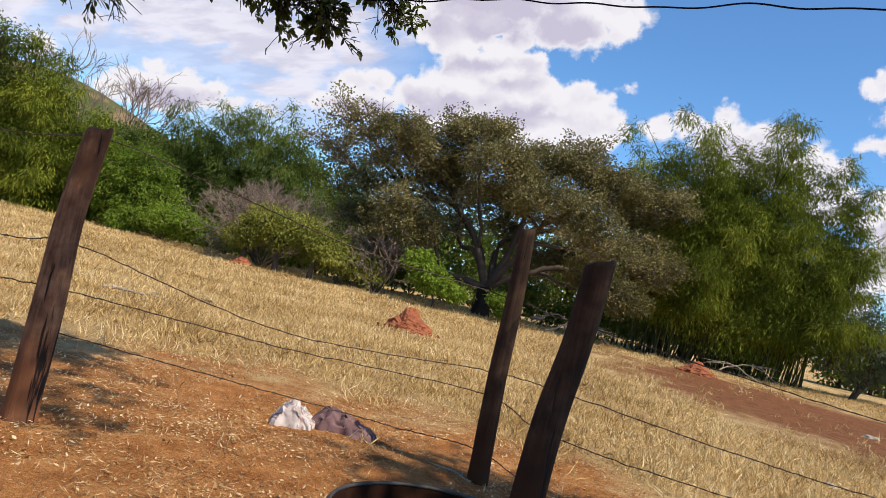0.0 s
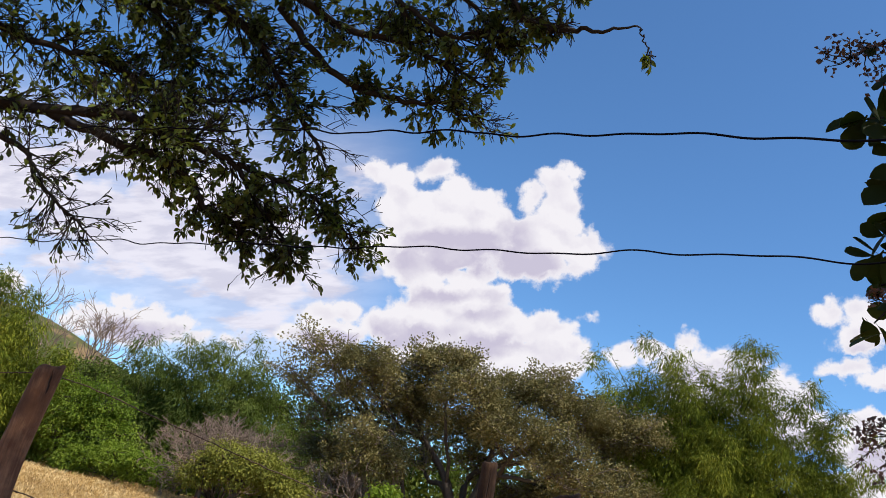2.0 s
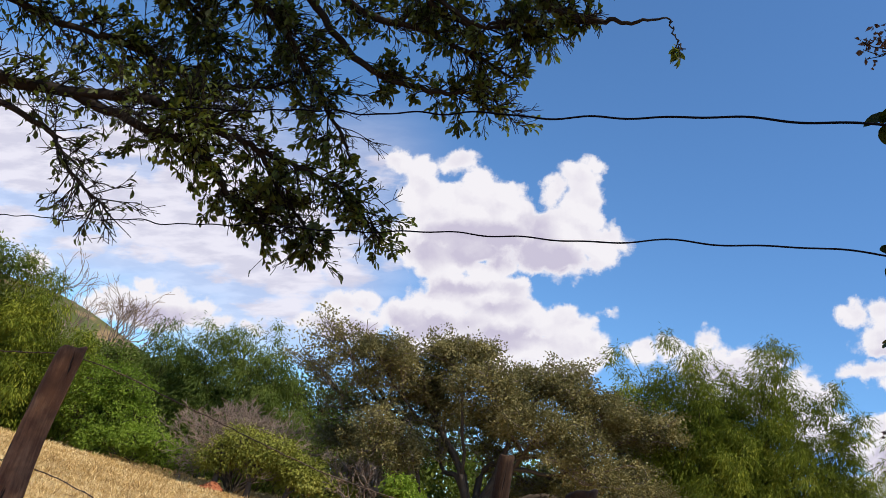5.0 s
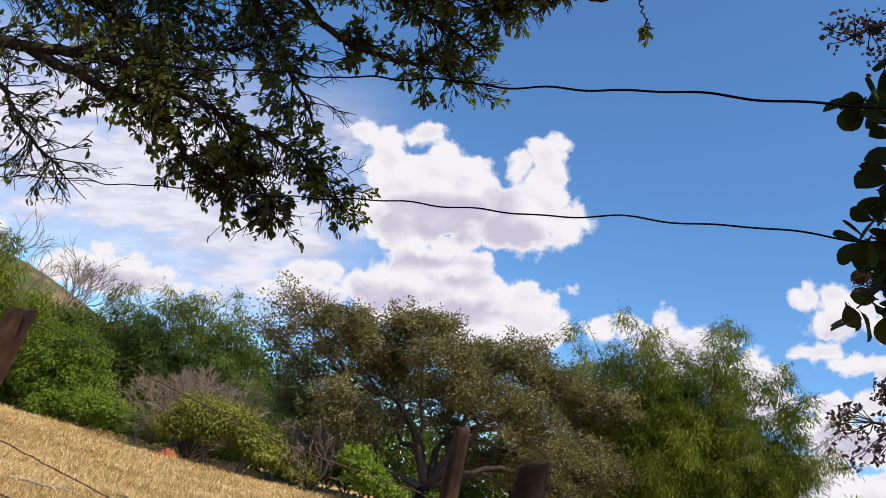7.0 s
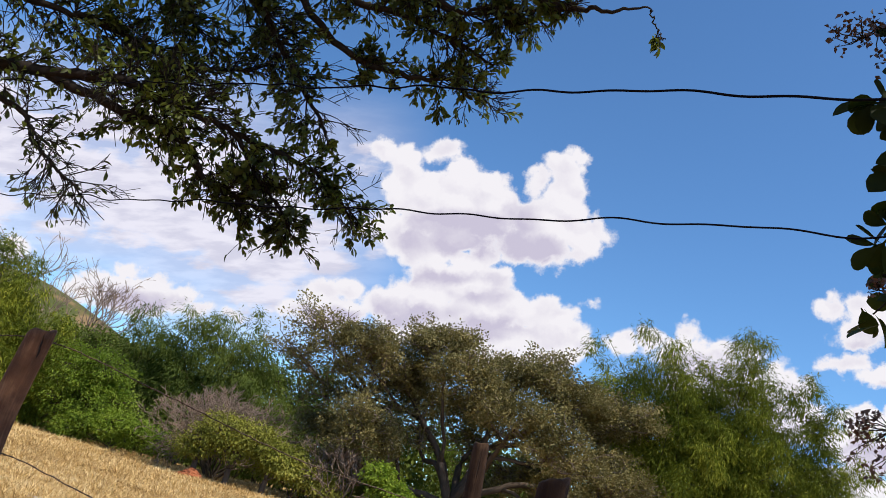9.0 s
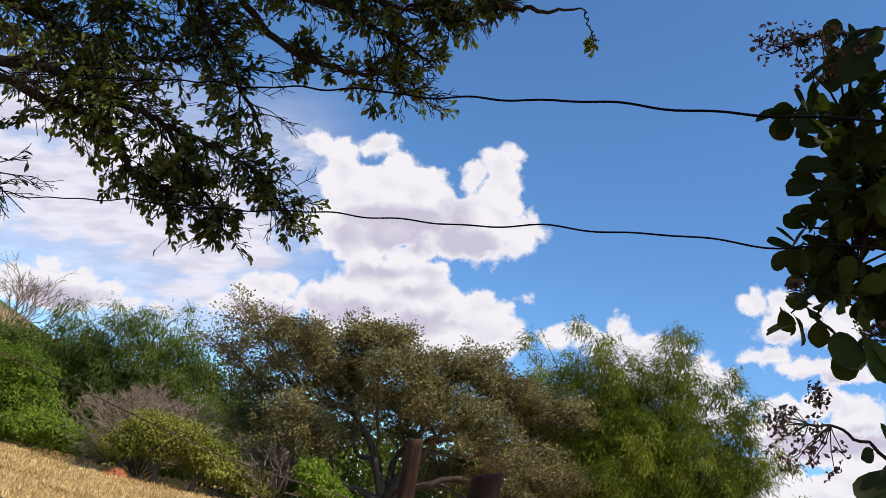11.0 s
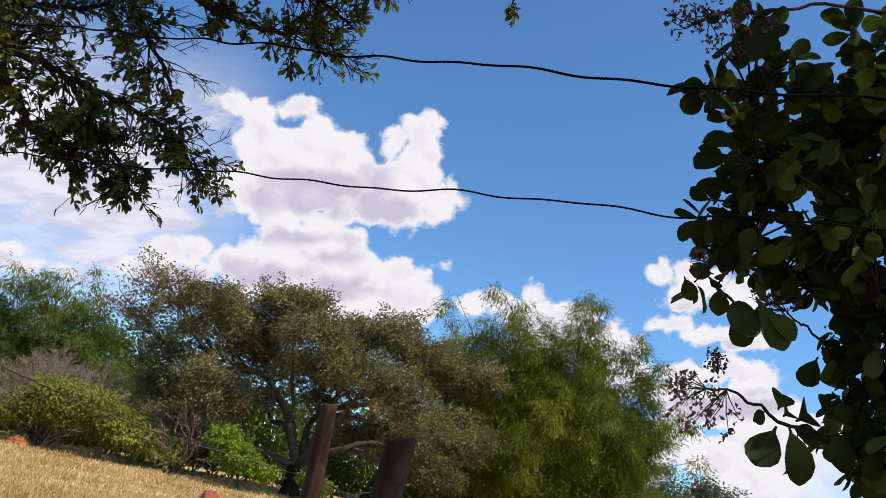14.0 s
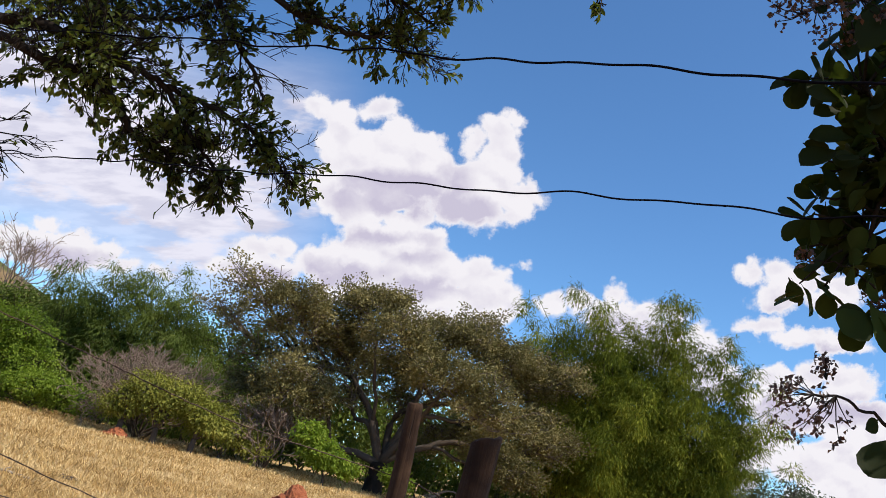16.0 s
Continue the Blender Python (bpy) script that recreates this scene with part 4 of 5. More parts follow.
bamboo("bamboo_clump", "tall feathery green bamboo clump at pasture edge", (13.0, 36.0, 0), (3.2, 1.4),
       [(8.3, 36, 10.4), (8.9, 35, 9.6), (9.6, 36, 9.6), (11.3, 36, 11.2), (12.6, 35, 10.2), (14.0, 36, 10.0), (15.4, 36, 11.8), (16.6, 36, 10.6), (17.9, 35, 9.6), (18.6, 35, 7.8), (10.2, 34, 7.4), (13.2, 33.5, 7.6), (16.0, 33.5, 7.2), (18.0, 34, 5.8), (17.2, 34, 7.6), (18.0, 34, 3.8), (16.4, 33.5, 4.6), (11.6, 33.5, 5.0)], 31, 165, 1.7, (0.20, 0.042), low=0.34, bushy=1.3)
bamboo("bamboo_clump", "tall yellow green bamboo clump", (-20.5, 37.0, 0), (3.0, 1.2),
       [(-22.5, 36, 7.2), (-21.0, 36, 7.2), (-20.0, 36, 7.1), (-19.0, 36, 6.3), (-18.0, 36, 5.2), (-24.0, 36, 6.8), (-18.8, 35, 4.6), (-20.4, 35, 5.2), (-17.2, 35, 3.6)], 33, 105, 1.2, (0.21, 0.05), low=0.1, bushy=1.3)
bamboo("bamboo_clump", "dark green bamboo clump behind grey bush", (-10.8, 41.0, 0), (3.2, 1.2),
       [(-14.0, 41, 6.0), (-12.6, 41, 7.0), (-11.2, 41, 6.9), (-9.8, 41, 7.6), (-8.4, 41, 6.6), (-7.3, 41, 5.6), (-6.0, 40, 4.2), (-12.0, 40, 5.0), (-9.0, 40, 5.0)], 35, 85, 1.2, (0.21, 0.05), M_LEAF_GREEN, 0.06, 1.3)
tree("tree", "bright green leafy tree", (-14.2, 35.8, 0), [(-14.9, 35.5, 3.0, 1.26), (-13.8, 35.5, 3.0, 1.11), (-14.0, 35.5, 1.8, 1.25), (-15.2, 35.5, 1.4, 1.12), (-12.9, 35.5, 1.9, 0.82)], M_LEAF_LIME, 41, 15000, (0.12, 0.08), 0.4, 0.12)
tree("bush", "low lime green bush", (-12.2, 34.6, 0), [(-13.6, 34.5, 0.7, 0.7), (-12.4, 34.5, 0.95, 0.75), (-11.2, 34.5, 0.9, 0.69), (-10.3, 34.5, 0.8, 0.47), (-14.2, 34.5, 0.5, 0.49)], M_LEAF_LIME, 42, 10000, (0.11, 0.075), 0.35, 0.06, 0.1)
for spot, lobes, seed in (((-7.5, 30.6, 0), [(-7.5, 30.5, 1.3, 0.68), (-7.9, 30.5, 1.0, 0.46), (-6.9, 30.8, 1.9, 0.75)], 43), ((-6.2, 30.6, 0), [(-6.8, 30.3, 1.9, 0.7), (-6.3, 30.5, 1.4, 0.72), (-5.6, 30.5, 1.9, 0.75)], 57), ((-4.8, 30.6, 0), [(-5.2, 30.5, 1.7, 0.66), (-4.6, 30.5, 1.4, 0.6), (-4.2, 30.5, 1.1, 0.45)], 58)):
    tree("small_tree", "small yellow green tree with dark trunk", spot, lobes, M_LEAF_YELLOW, seed, 6000, (0.10, 0.065), 0.32, 0.12, 0.3, group="small trees in a row")
bare_tree("bare_bush", "leafless grey twiggy bush", (-7.2, 32.6, 0), 3.9, 44, M_BARK_PALE, 0.85, 6, 0.05, 20, 0.011)
tree("bush", "dark green undergrowth below the tree", (-2.6, 35.2, 0), [(-3.9, 35.0, 0.9, 0.77), (-2.4, 35.0, 0.95, 0.71), (-2.9, 35.0, 0.5, 0.46), (-1.2, 35.0, 1.4, 0.66)], M_LEAF_GREEN, 45, 5000, (0.15, 0.08), 0.35, 0.06, 0.1)
tree("bush", "dull green bush beside the old tree", (-3.8, 31.0, 0), [(-4.2, 31.0, 1.35, 0.75), (-3.3, 31.2, 1.1, 0.7), (-2.6, 31.4, 0.8, 0.55), (-4.9, 31.2, 1.0, 0.55)], M_LEAF_YELLOW, 55, 6000, (0.12, 0.07), 0.35, 0.06, 0.1)
bare_tree("bare_bush", "leafless grey twiggy bush", (-2.2, 31.6, 0), 3.0, 56, M_BARK_PALE, 0.75, 5, 0.05, 9)
tree("sapling", "lime green sapling under the tree", (0.2, 29.9, 0), [(-0.2, 29.8, 1.2, 0.55), (0.4, 29.8, 1.0, 0.46), (-0.7, 29.8, 1.75, 0.45), (0.95, 30.0, 0.8, 0.36)], M_LEAF_LIME, 46, 5000, (0.13, 0.09), 0.3, 0.06, 0.2)
tree("sapling", "small lime green sapling by the trunk", (2.8, 30.2, 0), [(2.75, 30.1, 0.95, 0.4), (2.95, 30.1, 0.6, 0.32)], M_LEAF_LIME, 47, 1500, (0.13, 0.09), 0.3, 0.04, 0.2)
tree("tree", "dark grey green tree at pasture edge", (19.6, 35.2, 0), [(18.7, 35.0, 2.6, 1.15), (20.3, 35.0, 2.5, 1.32), (18.1, 35.0, 1.7, 0.72), (19.5, 35.0, 3.6, 1.02), (20.0, 35.0, 1.4, 0.88), (21.4, 35.0, 2.4, 1.4), (21.3, 35.0, 4.25, 0.9), (22.6, 35.2, 3.9, 0.95), (23.4, 35.5, 3.3, 1.2), (24.6, 35.5, 2.6, 1.3)], M_LEAF_GREY, 48, 15000, (0.15, 0.08), 0.4, 0.16, 0.15)
tree("tree", "dark green tree behind the bamboo", (-15.8, 44.0, 0), [(-15.7, 44.0, 4.3, 1.6), (-17.6, 44.0, 4.7, 1.3), (-14.9, 44.0, 2.6, 1.6), (-17.0, 44, 3.2, 1.7), (-19.3, 44, 4.2, 1.8)], M_LEAF_GREEN, 49, 16000, (0.17, 0.09), 0.5, 0.2)
tree("tree", "dark green tree behind the old tree", (-6.5, 45.0, 0), [(-6.5, 44.0, 4.9, 1.95), (-8.6, 44.0, 5.4, 1.64), (-4.2, 44, 3.6, 1.8), (-6.6, 44, 2.6, 1.8), (-2.0, 45, 2.6, 1.8)], M_LEAF_GREEN, 50, 16000, (0.17, 0.09), 0.5, 0.2)
tree("tree", "green tree crown beside the bamboo", (-22.5, 34.0, 0), [(-20.8, 34.0, 7.0, 1.0), (-22.2, 34.0, 7.0, 1.5), (-23.4, 34, 5.2, 1.6)], M_LEAF_GREEN, 51, 7000, (0.17, 0.09), 0.45, 0.2)
bare_tree("bare_tree", "leafless pale tree on rising ground", (-23.4, 48.0, 0), 9.4, 52, M_BARK_PALE, 0.62, 6, 0.16, 1, 0.016)
bare_tree("bare_tree", "leafless pale tree on rising ground", (-21.3, 48.0, 0), 8.0, 53, M_BARK_PALE, 0.62, 6, 0.14, 1, 0.016)
bare_tree("bare_tree", "leafless pale tree on rising ground", (-19.4, 48.0, 0), 7.6, 54, M_BARK_PALE, 0.62, 6, 0.14, 1, 0.016)


def far_woods():
    rng = np.random.default_rng(60)
    ob = thing("far_woods", "dark green woods along the pasture edge", "woods", (0, 46, 0), kind="stuff")
    g, w = Geo(), Geo()
    for x in np.arange(-40, 44, 2.3):
        y = rng.uniform(0, 7) + 0.1 * abs(x)
        h = rng.uniform(4.6, 5.8) if abs(x - 3) < 7 else rng.uniform(3.6, 5.2) if abs(x - 2) < 12 else rng.uniform(2.6, 4.4)
        w.tube(curve([(x, y, -0.2), (x + rng.normal() * 0.3, y, h * 0.7)], 4), (0.14, 0.12, 0.1, 0.06), 6)
        n = int(36 * h)
        c = unit(rng, n) * rng.uniform(0.5, 1, (n, 1)) * (2.0, 1.6, h * 0.5) + (x, y, h * 0.52)
        cl = np.repeat(c, 10, 0)
        off = rng.normal(size=cl.shape) * 0.3
        g.leaves(cl + off, off + unit(rng, len(cl)) * 0.3, unit(rng, len(cl)) * 0.7 + (0, 0, 1), rng.uniform(0.25, 0.45, len(cl)), 0.22)
    part("trunks", w, M_BARK, ob)
    tagged(part("foliage", g, M_LEAF_GREEN, ob, smooth=False), kind="stuff")


far_woods()


def undergrowth():
    rng = np.random.default_rng(63)
    ob = thing("undergrowth", "dense dark green scrub under the tree line", "scrub", (0, 37, 0), kind="stuff")
    g, w = Geo(), Geo()
    for x in np.arange(-17, 13.5, 0.8):
        y = rng.uniform(-0.8, 2.0)
        h = rng.uniform(1.3, 2.6)
        for _ in range(3):
            e = np.array([x, y, 0]) + rng.normal(size=3) * (0.5, 0.4, 0.1) + (0, 0, h * 0.8)
            w.tube(curve([(x, y, -0.1), (np.array([x, y, 0]) + e) / 2 + rng.normal(size=3) * 0.1, e], 5), (0.03, 0.025, 0.02, 0.015, 0.01), 4)
        n = int(30 * h)
        c = unit(rng, n) * rng.uniform(0.3, 1, (n, 1)) * (0.9, 0.8, h * 0.52) + (x, y, h * 0.52)
        cl = np.repeat(c, 8, 0)
        off = rng.normal(size=cl.shape) * 0.16
        g.leaves(cl + off, off + unit(rng, len(cl)) * 0.2, unit(rng, len(cl)) * 0.7 + (0, 0, 1), rng.uniform(0.13, 0.24, len(cl)), 0.11)
    part("stem_work", w, M_BARK, ob)
    tagged(part("foliage", g, M_LEAF_GREEN, ob, smooth=False), kind="stuff")


undergrowth()


# ---------------------------------------------------------------- overhanging tree
def overhanging_tree():
    rng = np.random.default_rng(71)
    base = np.array([-7.6, 4.7, 0.0])
    ob = thing("overhanging_tree", "leafy tree boughs in shade tone hanging over the pasture fence", "tree", base)
    wood, twigs, green = Geo(), Geo(), Geo()
    head = np.array([-7.0, 4.9, 3.2])
    wood.tube(curve([base - (0, 0, 0.2), base + (0.1, 0, 1.6), head], 12, rng, 0.02) - base, np.linspace(0.36, 0.24, 12), 14)
    limbs = [
        ([head, (-4.46, 4.97, 3.59), (-3.46, 5.32, 3.72), (-2.76, 5.48, 3.89), (-2.38, 5.53, 3.82), (-2.14, 5.62, 3.82)], 0.06, 0.026),
        ([(-2.26, 5.58, 3.82), (-1.88, 5.73, 3.79), (-1.66, 5.88, 3.58), (-1.42, 5.96, 3.38), (-1.20, 6.02, 3.14)], 0.03, 0.008),
        ([(-3.26, 5.42, 3.78), (-2.91, 5.48, 3.7), (-2.26, 5.66, 3.61), (-2.0, 5.84, 3.38), (-1.80, 5.94, 3.36), (-1.45, 6.06, 3.28)], 0.045, 0.009),
        ([(-2.66, 5.54, 3.87), (-2.41, 5.68, 4.18), (-2.1, 5.87, 4.39), (-1.75, 6.03, 4.62)], 0.025, 0.009),
        ([(-1.84, 5.74, 3.8), (-1.27, 5.86, 3.71), (-1.0, 5.91, 3.60), (-0.84, 6.0, 3.46)], 0.022, 0.008),
        ([head, (-4.88, 4.9, 4.53), (-3.85, 5.29, 4.69), (-3.09, 5.41, 4.99), (-2.43, 5.51, 5.08), (-1.96, 5.66, 4.88), (-1.69, 5.76, 4.56), (-1.2, 5.95, 4.08)], 0.085, 0.012),
        ([head, (-4.8, 4.88, 5.31), (-3.52, 5.22, 5.7), (-2.33, 5.37, 5.61), (-1.46, 5.61, 5.2), (-0.73, 5.55, 5.06), (0.0, 5.6, 4.86)], 0.08, 0.011),
        ([(-1.87, 5.64, 5.23), (-1.27, 5.75, 4.77), (-0.7, 5.75, 4.66), (-0.27, 5.69, 4.70), (-0.06, 5.73, 4.66)], 0.035, 0.009),
        ([(-4.8, 4.88, 5.31), (-2.95, 5.05, 6.3), (-1.25, 5.08, 6.18), (-0.18, 5.04, 5.54), (0.18, 5.0, 5.14), (0.58, 4.87, 5.05), (0.95, 4.65, 5.03)], 0.08, 0.006),
        ([(0.95, 4.65, 5.03), (1.02, 4.69, 4.96), (1.08, 4.74, 4.86)], 0.006, 0.004),
        ([(-1.25, 5.08, 6.18), (-0.93, 5.41, 5.42), (-0.49, 5.47, 5.17), (0.14, 5.17, 5.15)], 0.04, 0.008),
        ([(-1.99, 5.17, 6.25), (-0.93, 5.24, 5.86), (-0.26, 5.32, 5.4), (0.09, 5.4, 5.05)], 0.04, 0.008),
        ([(-4.16, 5.05, 3.55), (-3.41, 5.45, 3.46), (-3.21, 5.55, 3.27), (-3.0, 5.63, 3.11), (-2.8, 5.77, 3.0)], 0.028, 0.007),
        ([(-4.88, 4.9, 4.53), (-3.74, 5.37, 4.34), (-3.14, 5.57, 4.36), (-2.7, 5.81, 4.34)], 0.04, 0.01),
        ([(-3.52, 5.22, 5.7), (-0.6, 4.5, 6.9), (1.3, 4.2, 7.3)], 0.05, 0.01),
        ([(-2.33, 5.37, 5.61), (0.2, 4.3, 7.0), (1.9, 3.7, 7.2)], 0.045, 0.01),
        ([(-3.52, 5.22, 5.75), (-0.4, 3.5, 6.9), (2.4, 3.0, 7.2)], 0.05, 0.01),
        ([(-3.52, 5.22, 5.75), (0.0, 2.8, 7.0), (2.7, 2.1, 7.3)], 0.05, 0.01),
        ([(-4.8, 4.88, 5.35), (-1.0, 3.0, 6.8), (1.7, 2.3, 7.2)], 0.05, 0.01),
        ([(-4.88, 4.9, 4.60), (-3.53, 5.26, 5.09), (-2.88, 5.57, 4.93), (-2.44, 5.78, 4.62)], 0.05, 0.01),
        ([(-1.60, 5.08, 6.22), (-0.98, 5.0, 5.93), (-0.52, 4.95, 5.69), (-0.22, 4.95, 5.55), (0.0, 4.95, 5.34), (0.19, 4.9, 5.09), (0.48, 4.8, 5.02)], 0.034, 0.008),
        ([(-0.52, 4.95, 5.69), (-0.09, 4.9, 5.74), (0.24, 4.9, 5.57), (0.46, 4.85, 5.42)], 0.018, 0.007),
        ([(-0.93, 5.41, 5.42), (-0.41, 5.3, 5.08), (-0.16, 5.3, 5.17), (0.18, 5.25, 5.2), (0.40, 5.2, 5.15)], 0.022, 0.007),
    ]
    # twigs on each limb, where along it they begin, and how leafy they are
    dense = [(140, .1, 2), (74, .1, 3), (84, .2, 3), (60, .1, 2), (60, .1, 3), (240, .05, 3), (190, .1, 3), (64, .2, 3), (46, .45, 2), (3, .6, 2), (52, .3, 3), (52, .35, 3), (40, .1, 1), (130, .0, 3), (60, .4, 6), (60, .4, 6), (60, .4, 6), (60, .4, 6), (60, .4, 6), (130, .0, 3), (28, .25, 2), (14, .3, 3), (18, .3, 1.5)]

    def spray(p, d, length, r, level, leafy):
        end = p + d * length
        bend = np.array([0, 0, -0.03 * length])
        path = curve([p, (p + end) / 2 + rng.normal(size=3) * 0.06 * length - bend * 0.4, end + bend], 6)
        twigs.tube((path if level > 1 else path[[0, 2, 5]]) - base, np.linspace(r, 0.003, 6 if level > 1 else 3), 3, False)
        if level > 0:
            for s in rng.uniform(0.25, 1.0, rng.integers(2, 5)):
                q = path[int(s * 5)]
                nd = d + unit(rng, 1)[0] * 0.8
                spray(q, nd / np.linalg.norm(nd), length * rng.uniform(0.4, 0.7), r * 0.6, level - 1, leafy)
        n = int(leafy * rng.uniform(0.45, 1.4))
        if n <= 0:
            return
        t = rng.uniform(0.35, 1.0, n) * 5
        k = np.minimum(t.astype(int), 4)
        at = path[k] + (path[k + 1] - path[k]) * (t - k)[:, None]
        way = d * 0.9 + unit(rng, n) * 0.85 + np.array([0, 0, -0.08])
        L = rng.uniform(0.04, 0.088, n)
        green.leaves(at - base, way, unit(rng, n) * 0.8 + (0, 0, 1), L, L * rng.uniform(0.40, 0.54, n), False)

    for (pts, ra, rb), (count, start, leafy) in zip(limbs, dense):
        n = 10 * len(pts)
        reach = 1.8 if pts[-1][2] > 6.9 else (1.3 if pts[-1][0] < -1.5 or pts[-1][2] > 4.0 and pts[-1][0] < -0.5 else 1.0)
        path = curve(pts, n, rng, 0.012)
        limb = Geo()
        limb.tube(path - base, np.linspace(ra, rb, n), 9 if ra > 0.03 else 6)
        part("limb", limb, M_BARK_DARK_SHADED, ob)
        for s in rng.uniform(start, 0.8 if ra > 0.07 and rb < 0.0065 else 1.0, count) ** 0.9:
            i = min(int(s * (n - 1)), n - 2)
            along = path[i + 1] - path[i]
            along /= np.linalg.norm(along)
            d = along * 0.6 + unit(rng, 1)[0] * np.array([1, 0.8, 1]) * 0.8
            spray(path[i], d / np.linalg.norm(d), (rng.uniform(0.12, 0.32) if rb > 0.0065 else rng.uniform(0.04, 0.13)) * reach, 0.007, 2 if rng.random() < 0.75 else 1, leafy if rng.random() < 0.6 else 0.5)
    part("trunk", wood, M_BARK_DARK_SHADED, ob)
    tagged(part("twig_work", twigs, M_BARK_DARK_SHADED, ob), kind="stuff")
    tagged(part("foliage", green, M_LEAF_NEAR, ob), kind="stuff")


overhanging_tree()


tree("shade_tree", "leafy tree that shades the fence posts", (7.4, 1.2, 0), [(6.1, 2.05, 8.0, 0.7), (5.6, 2.4, 8.0, 0.5), (6.6, 1.5, 8.2, 0.9), (7.5, 1.0, 8.6, 1.2)], M_LEAF_BROAD, 73, 4200, (0.15, 0.09), 0.5, 0.15, 0.5)


# ---------------------------------------------------------------- broad-leaved shrub by the camera
def broad_shrub():
    rng = np.random.default_rng(81)
    base = np.array([2.6, 1.55, 0.0])
    ob = thing("broad_leaved_shrub", "broad-leaved shrub in shade tone with brown seed heads", "shrub", base + (0.045, 0, 0))
    wood, green, seeds = Geo(), Geo(), Geo()

    rows = [(0.0, 0.03), (0.14, 0.06), (0.34, 0.30), (0.55, 0.46), (0.75, 0.49), (0.9, 0.36), (0.98, 0.14)]
    k = 3 * len(rows) + 1
    e = k - 4
    quads = np.array([(3 * i + a, 3 * i + a + 1, 3 * i + a + 4, 3 * i + a + 3) for i in range(len(rows) - 1) for a in (0, 1)])
    tris = np.array([(e, e + 1, k - 1), (e + 1, e + 2, k - 1)])

    def blade(ratio, cup, bend):
        """A leaf of length one along y, facing z."""
        v = []
        for s, w in rows:
            for q in (-1, 0, 1):
                v.append((q * w * ratio, s, -bend * s * s + abs(q) * w * ratio * cup))
        return np.array(v + [(0, 1, -bend * 1.05)])

    forms = [blade(*f) for f in ((0.60, 0.2, 0.12), (0.68, 0.3, 0.2), (0.72, 0.12, 0.05), (0.55, 0.4, 0.3), (0.64, 0.25, -0.1))]
    made = []

    def rosette(p, d, n, size):
        way = unit(rng, n) + d * 0.55 + (0, 0, -0.25)
        up = unit(rng, n) * 0.9 + (0, 0, 0.8)
        for w, u in zip(way, up):
            y = Vector(w).normalized()
            x = y.cross(Vector(u)).normalized()
            z = x.cross(y)
            m = Matrix((x, y, z)).transposed().to_4x4()
            m.translation = Vector(p + rng.normal(size=3) * 0.012 - base)
            made.append((m @ Matrix.Scale(rng.uniform(0.75, 1.2) * size, 4), int(rng.integers(len(forms)))))

    def stem(pts, r0=0.012, r1=0.004):
        path = curve(pts, 6 * len(pts), rng, 0.006)
        wood.tube(path - base, np.linspace(r0, r1, len(path)), 6)
        return path

    def panicle(p, d, size, n):
        d = d / np.linalg.norm(d)
        for _ in range(n):
            e = p + (d * rng.uniform(0.1, 1.0) + unit(rng, 1)[0] * 0.55) * size
            wood.tube(np.array([p, (p + e) / 2 + rng.normal(size=3) * 0.006, e]) - base, (0.002, 0.0016, 0.001), 3, False)
            m = rng.integers(4, 9)
            q = e + rng.normal(size=(m, 3)) * 0.011
            seeds.leaves(q - base, unit(rng, m), unit(rng, m), rng.uniform(0.010, 0.02, m), 0.010)
            seeds.leaves(q - base, unit(rng, m), unit(rng, m), rng.uniform(0.010, 0.018, m), 0.010)

    fork = base + (-0.05, 0.1, 1.7)
    stem([base - (0, 0, 0.1), base + (-0.03, 0.02, 0.8), fork], 0.045, 0.03)
    mass = [(1.13, 1.79, 2.79), (1.28, 1.83, 2.59), (1.28, 1.93, 2.40), (1.42, 1.79, 2.71), (1.58, 1.83, 2.42), (1.48, 1.64, 2.85), (1.72, 1.77, 2.22), (1.67, 1.81, 1.95),
            (1.75, 1.75, 2.6), (1.8, 1.6, 2.9), (1.9, 1.7, 2.3), (1.6, 1.9, 2.7), (1.7, 2.1, 2.6), (1.6, 2.1, 2.9), (1.9, 2.1, 2.4), (1.95, 2.0, 2.85), (2.4, 1.2, 4.2), (2.0, 1.5, 3.9), (2.8, 1.2, 3.9), (2.3, 0.8, 4.0), (2.1, 1.2, 4.4), (1.9, 0.9, 4.3), (2.5, 1.6, 3.6), (2.9, 0.7, 4.1), (2.2, 1.9, 3.5), (1.85, 2.0, 1.9), (1.5, 2.0, 2.45)]
    held = []
    for c in sorted(mass, key=lambda q: -q[0]):
        c = np.array(c)
        start = fork if not held else min(held, key=lambda q: np.linalg.norm(q - c))
        path = stem([start, start + (c - start) * 0.5 + rng.normal(size=3) * 0.04 + (0, 0, -0.02), c], 0.007, 0.004)
        held.append(c)
        for _ in range(17 if c[2] < 3.2 else 26):
            e = c + unit(rng, 1)[0] * rng.uniform(0.05, 0.22 if c[2] < 3.2 else 0.42)
            wood.tube(np.array([path[-5], (path[-5] + e) / 2 + (0, 0, 0.02), e]) - base, (0.005, 0.004, 0.003), 4, False)
            rosette(e, (e - c) / 0.2, rng.integers(5, 9), 0.085)
    # single sprays that reach out of the mass
    for p in [(1.11, 1.86, 2.57), (1.12, 1.90, 2.47), (1.18, 2.03, 2.38)]:
        p = np.array(p)
        inner = np.array((1.35, 1.86, p[2] - 0.02))
        path = stem([inner, (inner + p) / 2 + (0, 0, 0.015), p], 0.006, 0.003)
        rosette(p, (p - inner) * 3, 5, 0.085)
        rosette(path[len(path) // 2], (p - inner) * 2, 4, 0.09)
